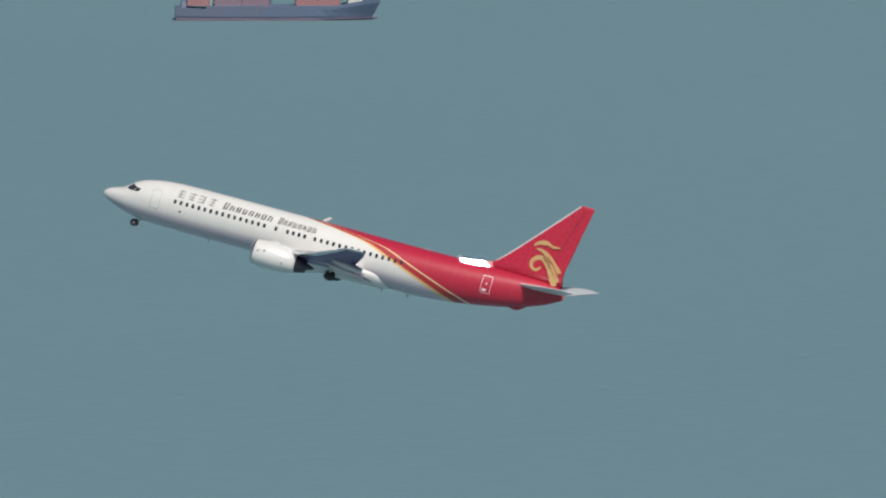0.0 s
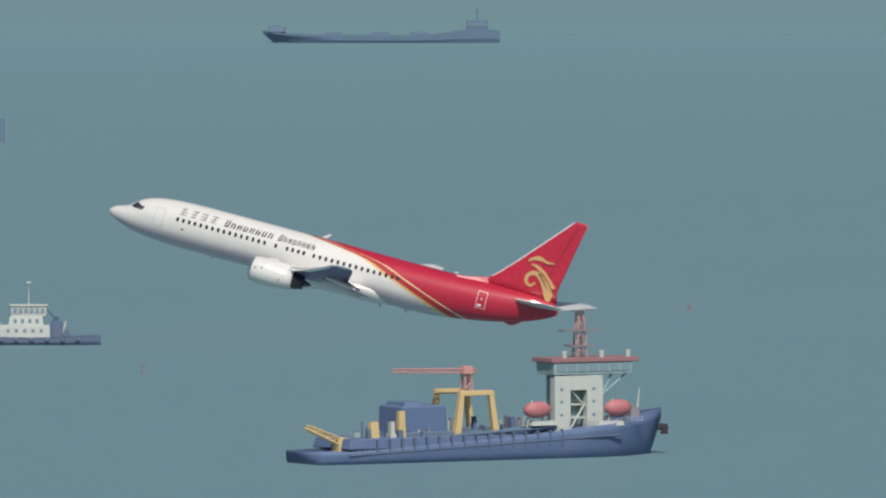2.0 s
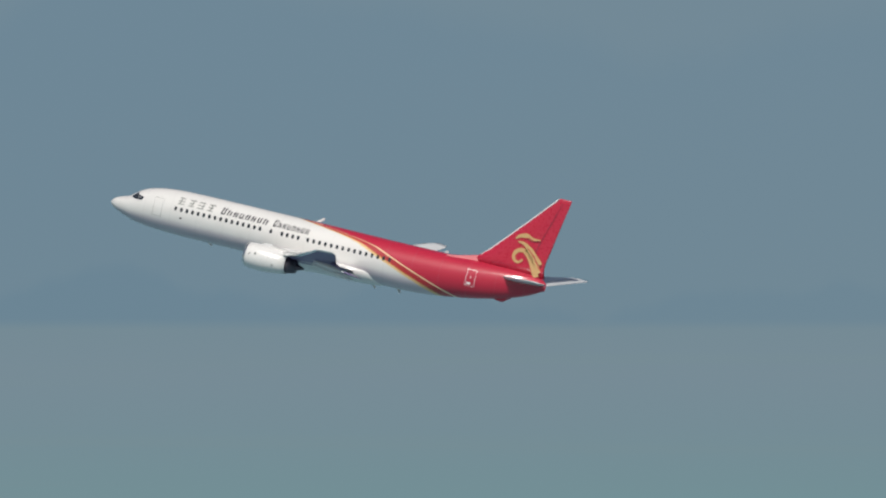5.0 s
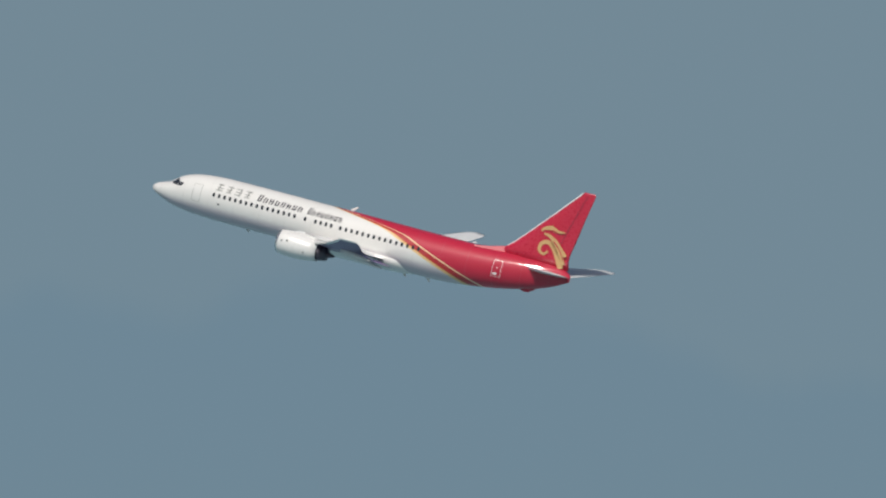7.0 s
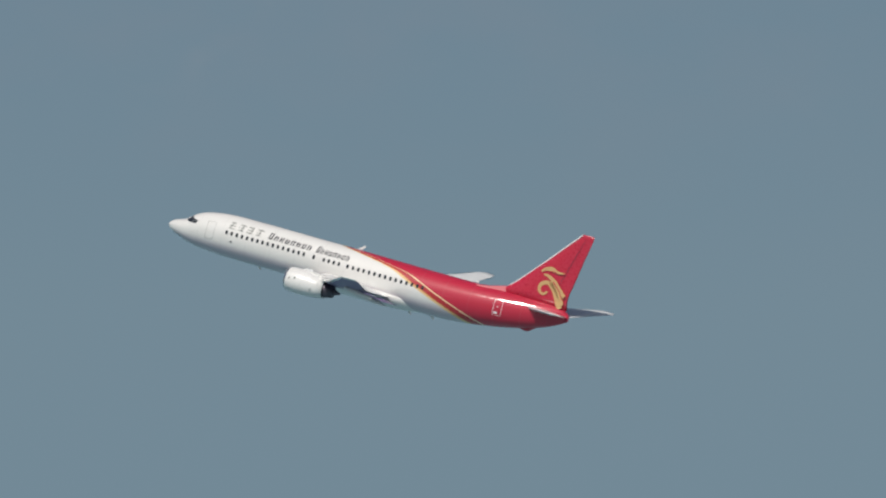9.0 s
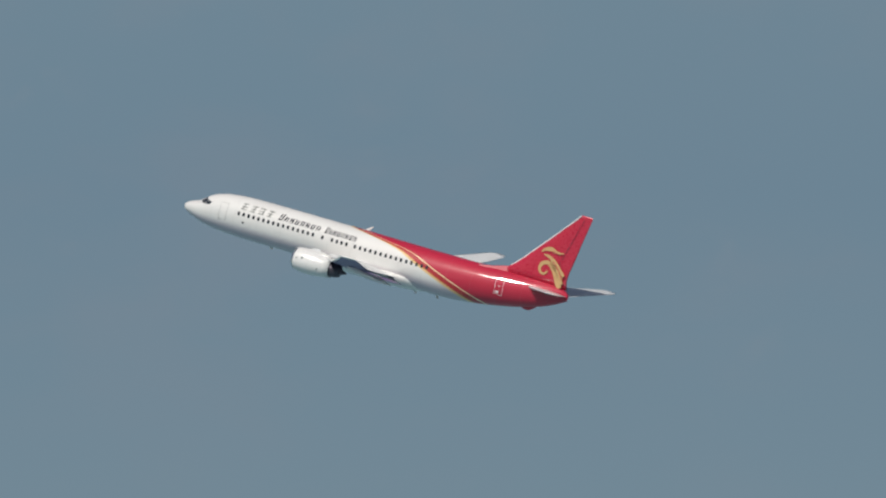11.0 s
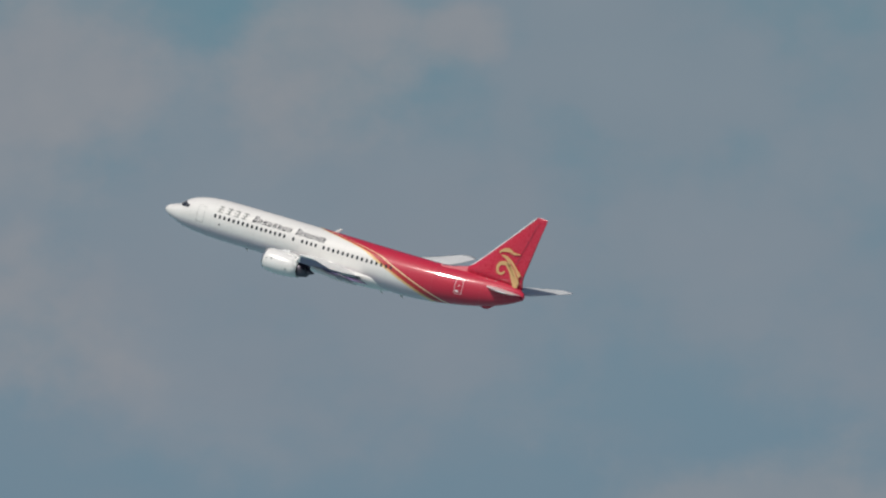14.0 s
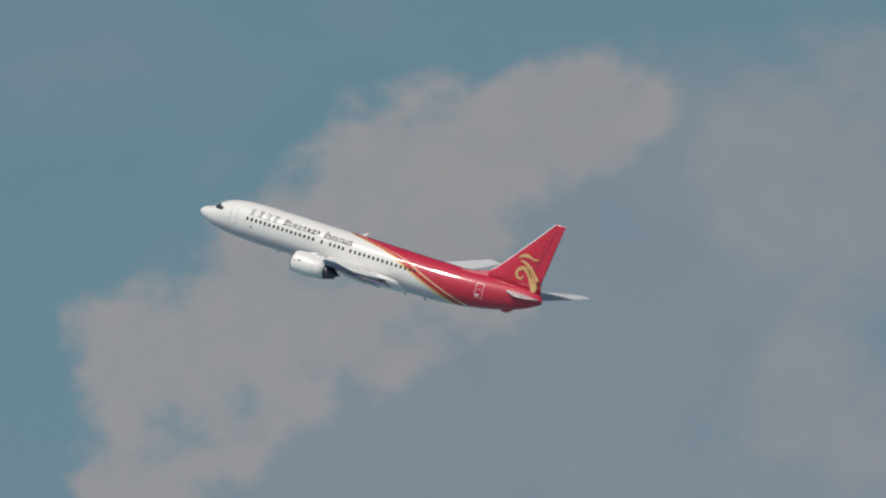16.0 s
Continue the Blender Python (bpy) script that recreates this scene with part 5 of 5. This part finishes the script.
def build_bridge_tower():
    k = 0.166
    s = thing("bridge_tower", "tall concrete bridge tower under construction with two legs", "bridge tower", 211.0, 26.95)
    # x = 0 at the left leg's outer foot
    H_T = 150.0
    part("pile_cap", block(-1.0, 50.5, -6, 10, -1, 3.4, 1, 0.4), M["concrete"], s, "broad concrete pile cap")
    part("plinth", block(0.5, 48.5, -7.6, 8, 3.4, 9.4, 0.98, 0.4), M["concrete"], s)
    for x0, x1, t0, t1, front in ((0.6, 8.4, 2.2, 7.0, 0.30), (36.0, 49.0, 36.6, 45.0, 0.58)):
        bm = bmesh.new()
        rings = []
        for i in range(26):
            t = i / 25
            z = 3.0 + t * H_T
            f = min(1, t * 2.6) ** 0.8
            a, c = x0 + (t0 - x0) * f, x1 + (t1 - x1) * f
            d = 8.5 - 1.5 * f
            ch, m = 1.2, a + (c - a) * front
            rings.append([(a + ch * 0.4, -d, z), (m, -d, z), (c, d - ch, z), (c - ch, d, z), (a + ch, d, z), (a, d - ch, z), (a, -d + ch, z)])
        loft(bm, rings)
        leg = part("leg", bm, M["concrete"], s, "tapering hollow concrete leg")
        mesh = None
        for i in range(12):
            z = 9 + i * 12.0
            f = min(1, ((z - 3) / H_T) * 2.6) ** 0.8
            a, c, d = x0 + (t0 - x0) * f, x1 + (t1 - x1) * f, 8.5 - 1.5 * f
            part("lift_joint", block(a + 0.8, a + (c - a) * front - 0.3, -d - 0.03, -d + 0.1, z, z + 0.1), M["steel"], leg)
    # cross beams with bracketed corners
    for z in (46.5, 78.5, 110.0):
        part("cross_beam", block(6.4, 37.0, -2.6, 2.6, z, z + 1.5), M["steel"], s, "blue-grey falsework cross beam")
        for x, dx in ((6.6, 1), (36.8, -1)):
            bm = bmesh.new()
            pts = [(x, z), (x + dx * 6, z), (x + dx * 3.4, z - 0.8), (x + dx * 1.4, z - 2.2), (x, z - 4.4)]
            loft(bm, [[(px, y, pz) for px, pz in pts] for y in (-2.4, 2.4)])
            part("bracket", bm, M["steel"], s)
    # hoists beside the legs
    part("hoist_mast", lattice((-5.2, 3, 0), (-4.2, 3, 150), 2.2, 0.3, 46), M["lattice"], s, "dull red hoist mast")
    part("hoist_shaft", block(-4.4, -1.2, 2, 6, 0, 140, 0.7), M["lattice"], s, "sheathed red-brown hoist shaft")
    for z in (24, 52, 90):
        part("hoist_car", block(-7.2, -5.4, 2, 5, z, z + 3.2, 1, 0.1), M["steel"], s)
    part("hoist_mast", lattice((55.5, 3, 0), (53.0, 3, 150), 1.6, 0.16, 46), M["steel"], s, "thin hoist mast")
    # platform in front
    p = trestle("working_platform", "long blue-grey working platform at the bridge tower's foot", 220.5, 27.8, 122.0, 14, 5.2, 2.4)
    cabins(p, 1.5, 3, 2.8, 2.2, 4, 5.2, "orange", "red-roofed site cabin on the working platform")
    cabins(p, 108.0, 4, 3.0, 2.6, 4, 5.2, "cabin", "white site cabin on the working platform")
    rnd = random.Random(9)
    for i in range(14):
        x = rnd.choice((rnd.uniform(14, 30), rnd.uniform(80, 106)))
        w, h = rnd.uniform(1.2, 3.6), rnd.uniform(1.0, 3.6)
        on(p, x, 3 + rnd.random() * 4, 5.2, "crate", block(0, w, 0, 2, 0, h, 0.94, 0.08), rnd.choice(("steel", "cabin", "teal", "concrete")), "stack of site material on the working platform", "crate", "site material")
    on(p, 66.2, 5, 5.2, "silo", rod(bmesh.new(), (0, 0, 0), (0, 0, 9.5), 1.4, 1.3, 16), "steel", "dark blue cement silo on the working platform", "silo")
    cr = new("crawler_crane")
    cr.matrix_world = p.matrix_world @ Matrix.Translation((64.0, 7, 5.2))
    tagged(cr, "thin lattice crawler crane on the working platform", "crane")
    part("body", block(-2, 2, -1.5, 1.5, 0.6, 3.0, 0.9, 0.1), M["steel"], cr)
    for y in (-1.8, 1.2):
        part("track", block(-2.6, 2.6, y, y + 0.7, 0, 0.9, 0.95, 0.15), M["tyre"], cr)
    part("boom", lattice((0, 0, 2.4), (4.4, 0, 34.0), 1.2, 0.14, 12, 0.7), M["steel"], cr, "thin lattice boom")
    part("hook_line", rod(bmesh.new(), (4.8, 0, 26.0), (4.4, 0, 34.0), 0.06, n=4), M["tyre"], cr)
    part("hook", block(4.3, 5.3, -0.4, 0.4, 24.4, 26.0), M["tyre"], cr)


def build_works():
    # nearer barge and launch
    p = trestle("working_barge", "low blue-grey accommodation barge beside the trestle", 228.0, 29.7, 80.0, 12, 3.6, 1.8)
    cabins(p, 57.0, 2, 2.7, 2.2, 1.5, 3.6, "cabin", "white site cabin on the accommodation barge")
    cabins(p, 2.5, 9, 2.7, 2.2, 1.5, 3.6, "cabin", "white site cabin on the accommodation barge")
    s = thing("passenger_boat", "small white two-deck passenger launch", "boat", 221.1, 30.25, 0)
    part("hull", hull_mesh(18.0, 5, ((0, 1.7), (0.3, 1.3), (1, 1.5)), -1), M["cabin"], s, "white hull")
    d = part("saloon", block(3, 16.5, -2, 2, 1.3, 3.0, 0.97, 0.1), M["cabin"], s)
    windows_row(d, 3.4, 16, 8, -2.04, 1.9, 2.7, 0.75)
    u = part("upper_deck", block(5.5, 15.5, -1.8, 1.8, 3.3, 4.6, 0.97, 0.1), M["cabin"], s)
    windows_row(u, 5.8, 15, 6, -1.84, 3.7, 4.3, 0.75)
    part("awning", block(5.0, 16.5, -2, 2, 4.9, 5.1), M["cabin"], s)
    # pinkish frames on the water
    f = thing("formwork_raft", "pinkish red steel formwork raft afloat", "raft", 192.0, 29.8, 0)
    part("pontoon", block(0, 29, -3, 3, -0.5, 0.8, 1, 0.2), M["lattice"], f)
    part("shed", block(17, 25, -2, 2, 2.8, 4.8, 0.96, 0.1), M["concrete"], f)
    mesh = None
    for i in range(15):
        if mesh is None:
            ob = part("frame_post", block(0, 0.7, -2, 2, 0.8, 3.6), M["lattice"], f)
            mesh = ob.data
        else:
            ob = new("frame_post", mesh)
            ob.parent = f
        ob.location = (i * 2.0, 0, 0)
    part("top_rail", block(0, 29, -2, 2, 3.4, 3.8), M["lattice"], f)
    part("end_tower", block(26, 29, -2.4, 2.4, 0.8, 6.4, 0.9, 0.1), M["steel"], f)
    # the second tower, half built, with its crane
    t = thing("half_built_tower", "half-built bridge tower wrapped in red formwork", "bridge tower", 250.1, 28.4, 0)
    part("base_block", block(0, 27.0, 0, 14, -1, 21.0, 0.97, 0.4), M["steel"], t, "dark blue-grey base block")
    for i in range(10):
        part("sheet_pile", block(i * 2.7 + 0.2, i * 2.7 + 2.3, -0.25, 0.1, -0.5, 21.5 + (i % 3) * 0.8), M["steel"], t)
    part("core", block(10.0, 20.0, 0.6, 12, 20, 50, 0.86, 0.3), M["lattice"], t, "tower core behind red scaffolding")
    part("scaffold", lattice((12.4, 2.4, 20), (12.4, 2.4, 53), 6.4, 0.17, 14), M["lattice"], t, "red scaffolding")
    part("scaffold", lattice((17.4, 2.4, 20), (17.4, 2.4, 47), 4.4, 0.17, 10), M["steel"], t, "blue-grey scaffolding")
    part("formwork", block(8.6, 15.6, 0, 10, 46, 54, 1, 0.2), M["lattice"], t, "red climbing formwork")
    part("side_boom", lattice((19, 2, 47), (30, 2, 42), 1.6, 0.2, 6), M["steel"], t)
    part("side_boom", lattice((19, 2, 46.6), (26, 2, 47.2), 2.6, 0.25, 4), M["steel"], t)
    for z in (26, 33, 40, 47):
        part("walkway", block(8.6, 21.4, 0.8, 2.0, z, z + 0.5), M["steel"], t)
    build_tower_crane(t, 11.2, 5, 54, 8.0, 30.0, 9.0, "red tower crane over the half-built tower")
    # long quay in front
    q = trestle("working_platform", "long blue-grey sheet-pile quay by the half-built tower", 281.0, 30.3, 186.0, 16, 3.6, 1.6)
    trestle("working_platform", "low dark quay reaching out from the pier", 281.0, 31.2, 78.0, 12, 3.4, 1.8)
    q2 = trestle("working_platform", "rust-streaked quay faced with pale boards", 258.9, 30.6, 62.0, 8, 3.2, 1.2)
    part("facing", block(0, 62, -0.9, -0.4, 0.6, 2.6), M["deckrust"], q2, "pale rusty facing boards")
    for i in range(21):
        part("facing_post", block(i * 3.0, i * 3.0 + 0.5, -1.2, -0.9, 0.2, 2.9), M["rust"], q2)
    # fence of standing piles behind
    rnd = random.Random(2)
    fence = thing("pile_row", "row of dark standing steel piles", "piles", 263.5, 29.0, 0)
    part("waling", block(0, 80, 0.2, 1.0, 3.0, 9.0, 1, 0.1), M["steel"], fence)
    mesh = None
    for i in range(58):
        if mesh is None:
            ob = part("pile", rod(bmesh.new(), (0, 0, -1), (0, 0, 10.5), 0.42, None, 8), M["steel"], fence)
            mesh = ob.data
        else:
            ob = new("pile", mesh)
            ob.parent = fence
        ob.location = (i * 1.4, 0, rnd.uniform(-1.6, 1.2))
    for i in range(7):
        part("raking_pole", rod(bmesh.new(), (4 + i * 11, 1, 8), (1 + i * 11 + rnd.uniform(-1, 1), 1, 15 + rnd.uniform(0, 3)), 0.13, 0.09), M["lattice"], fence)
    # hammerhead pier
    pier = thing("bridge_pier", "pale concrete hammerhead bridge pier", "bridge pier", 266.0, 29.6, 0)
    part("footing", block(-3.0, 12.5, -4, 6, -1, 2.2, 1, 0.3), M["concrete"], pier)
    bm = bmesh.new()
    loft(bm, [[(x0 + 0.8, -2.6, z), (x1 - 0.8, -2.6, z), (x1, -1.8, z), (x1, 1.8, z), (x1 - 0.8, 2.6, z), (x0 + 0.8, 2.6, z), (x0, 1.8, z), (x0, -1.8, z)] for z, x0, x1 in ((2.0, 0.0, 9.2), (12.0, 0.6, 8.4), (36.0, 1.6, 7.2), (39.0, 0.8, 8.2), (41.0, -2.5, 11.5))])
    part("shaft", bm, M["concrete"], pier, "tapering concrete shaft")
    bm = bmesh.new()
    loft(bm, [[(-7.0, y, 43.6), (15.6, y, 43.6), (15.6, y, 42.0), (11.0, y, 39.6), (-2.2, y, 39.6), (-7.0, y, 42.0)] for y in (-3, 3)])
    part("pier_cap", bm, M["concrete"], pier, "broad concrete cap")
    for i in range(5):
        part("pour_joint", block(0.8 + i * 0.2, 8.6 - i * 0.3, -2.66, -2.55, 8 + i * 6.0, 8.15 + i * 6.0), M["steel"], pier)
    part("deck_girder", block(-28.0, -6.0, -2.5, 2.5, 41.8, 43.4, 1, 0.1), M["steel"], pier, "dim steel girder end")
    build_tower_crane_small(pier)
    # stump of the next pier
    st = thing("pier_stump", "dark unfinished pier base ringed with sheet piles", "pier base", 274.0, 29.7, 0)
    part("base_block", block(0, 16, 0, 10, -1, 11, 0.97, 0.3), M["oxide"], st)
    for i in range(7):
        part("sheet_pile", block(i * 2.3, i * 2.3 + 1.8, -0.3, 0.1, -0.5, 11.5 + (i % 2)), M["steel"], st)


def build_tower_crane_small(pier):
    c = new("derrick_crane")
    c.matrix_world = pier.matrix_world @ Matrix.Translation((5.0, 0, 43.6))
    tagged(c, "small red derrick crane on the pier cap", "crane")
    part("base", block(-1.5, 1.5, -1, 1, 0, 1.8, 0.8, 0.1), M["lattice"], c)
    part("boom", lattice((0, 0, 1.5), (-3.6, 0, 12.0), 0.9, 0.12, 6, 0.5), M["lattice"], c, "red lattice boom")
    d = new("derrick_crane")
    d.matrix_world = pier.matrix_world @ Matrix.Translation((-9.0, 2, 3.6))
    tagged(d, "red raking derrick crane beside the pier", "crane")
    part("base", block(-1.5, 1.5, -1, 1, 0, 2.2, 0.8, 0.1), M["lattice"], d)
    part("boom", lattice((0, 0, 2.0), (8.2, 0, 22.5), 1.0, 0.14, 10, 0.6), M["lattice"], d, "red lattice boom")


def build_buoy(b, dip):
    s = thing("buoy", "small pinkish navigation buoy in haze-paled colour", "buoy", b, dip, 0, "buoys")
    bm = rod(bmesh.new(), (0, 0, -0.3), (0, 0, 0.4), 0.5, 0.45, 12)
    part("float", bm, M["deckrust"], s)
    part("cage", lattice((0, 0, 0.4), (0, 0, 1.6), 0.5, 0.07, 2, 0.25), M["deckrust"], s, "cage topmark in haze-paled colour")


build_container_ship()
build_sand_barge("sand_barge", "low blue and rust-coloured self-propelled sand barge", 97.4, 48.5, 34.0, 6.5, True, "rust", "navy", -2.0)
build_sand_barge("sand_barge", "distant red barge in hazed colour with a blue stern house", 99.2, 30.2, 31.0, 6.5, False, "lattice", "lattice")
build_sand_barge("sand_barge", "distant small pinkish red barge", 87.4, 26.4, 10.0, 4.0, False, "lattice", "lattice")
build_dredger()
build_tug(188.3, 44.67, 27.4, "broad white-housed harbour tug with a black hull", True)
build_tug(215.3, 42.12, 21.2, "small white-housed harbour tug with a black hull", False)
build_bulk_carrier()
build_far_ship("cargo_ship", "long distant grey-blue cargo barge", 165.0, 22.45, 84.0, "steel", (0.86, 0.95), 8.0)
build_far_tug()
build_bridge_tower()
build_works()
for b, dip in ((173.8, 46.8), (133.5, 42.3), (52.4, 61.75)):
    build_buoy(b, dip)


# ---- movement ----
FLIGHT = (
    (0.0, -9.86, 1165.79, 32.43, -3.75, 14.13, -11.23),
    (0.5, -54.22, 1168.02, 39.10, -3.25, 14.37, -9.98),
    (1.0, -99.38, 1170.43, 46.59, -2.77, 14.39, -8.59),
    (1.5, -144.61, 1169.39, 54.61, -2.35, 14.27, -7.07),
    (2.0, -188.63, 1167.70, 62.20, -2.03, 14.07, -5.54),
    (2.5, -232.61, 1165.06, 69.73, -1.72, 13.82, -3.73),
    (3.0, -276.29, 1160.56, 77.03, -1.31, 13.53, -2.14),
    (3.2, -293.61, 1158.23, 79.87, -1.11, 13.41, -1.58),
    (5.3, -471.09, 1119.06, 109.43, 1.14, 12.81, 5.08),
    (5.5, -488.02, 1115.11, 112.15, 1.28, 12.89, 5.62),
    (6.0, -529.94, 1104.16, 118.97, 1.48, 13.39, 6.84),
    (6.5, -570.96, 1091.20, 125.85, 1.74, 13.93, 8.13),
    (7.0, -610.01, 1074.53, 132.75, 2.19, 14.35, 9.65),
    (7.5, -649.75, 1059.04, 139.76, 2.66, 14.82, 11.24),
    (8.0, -689.06, 1042.70, 146.87, 2.83, 15.12, 12.87),
    (8.2, -705.14, 1036.65, 149.77, 2.87, 15.21, 13.41),
    (10.3, -859.21, 951.58, 181.41, 3.54, 15.91, 18.77),
    (10.5, -873.15, 942.56, 184.58, 3.62, 15.97, 19.32),
    (11.0, -907.74, 919.76, 192.64, 4.11, 16.16, 20.53),
    (11.5, -941.46, 896.06, 200.86, 4.42, 16.28, 21.73),
    (12.0, -973.78, 870.99, 209.18, 4.63, 16.44, 22.76),
    (12.5, -1004.29, 844.37, 217.49, 4.76, 16.57, 24.04),
    (13.0, -1034.20, 817.27, 225.81, 4.94, 16.78, 25.29),
    (13.5, -1066.55, 792.07, 234.51, 5.15, 17.00, 26.66),
    (14.0, -1097.40, 765.67, 243.14, 5.40, 17.24, 28.03),
    (14.5, -1127.40, 738.58, 251.77, 5.74, 17.60, 29.43),
    (15.0, -1153.70, 709.03, 260.04, 5.83, 17.86, 30.85),
    (15.5, -1182.36, 680.83, 268.74, 5.98, 18.27, 32.07),
    (16.0, -1210.89, 652.44, 277.54, 6.31, 18.74, 33.38),
)


def motions():
    walk(airliner, [(t, pose(x, y, z, a, b, c)) for t, x, y, z, a, b, c in FLIGHT])
    # the legs fold up into the belly in the first second
    walk(nose_gear, [(0.0, pose(3.9 - NOSE, 0, -1.5, 0, 48, 0)), (0.5, pose(3.9 - NOSE, 0, -1.45, 0, 58, 0)), (1.0, pose(3.9 - NOSE, 0, -0.95, 0, 92, 0)), (1.5, pose(3.9 - NOSE, 0, -0.8, 0, 95, 0)), (16.0, pose(3.9 - NOSE, 0, -0.8, 0, 95, 0))])
    for leg, s in ((main_gear_port, -1), (main_gear_starboard, 1)):
        walk(leg, [(0.0, pose(21.0 - NOSE, s * 2.4, -1.6, s * -58, 0, 0)), (0.5, pose(21.0 - NOSE, s * 2.3, -1.55, s * -74, 0, 0)), (1.0, pose(21.0 - NOSE, s * 2.1, -1.6, s * -88, 0, 0)), (16.0, pose(21.0 - NOSE, s * 2.1, -1.6, s * -88, 0, 0))])


motions()
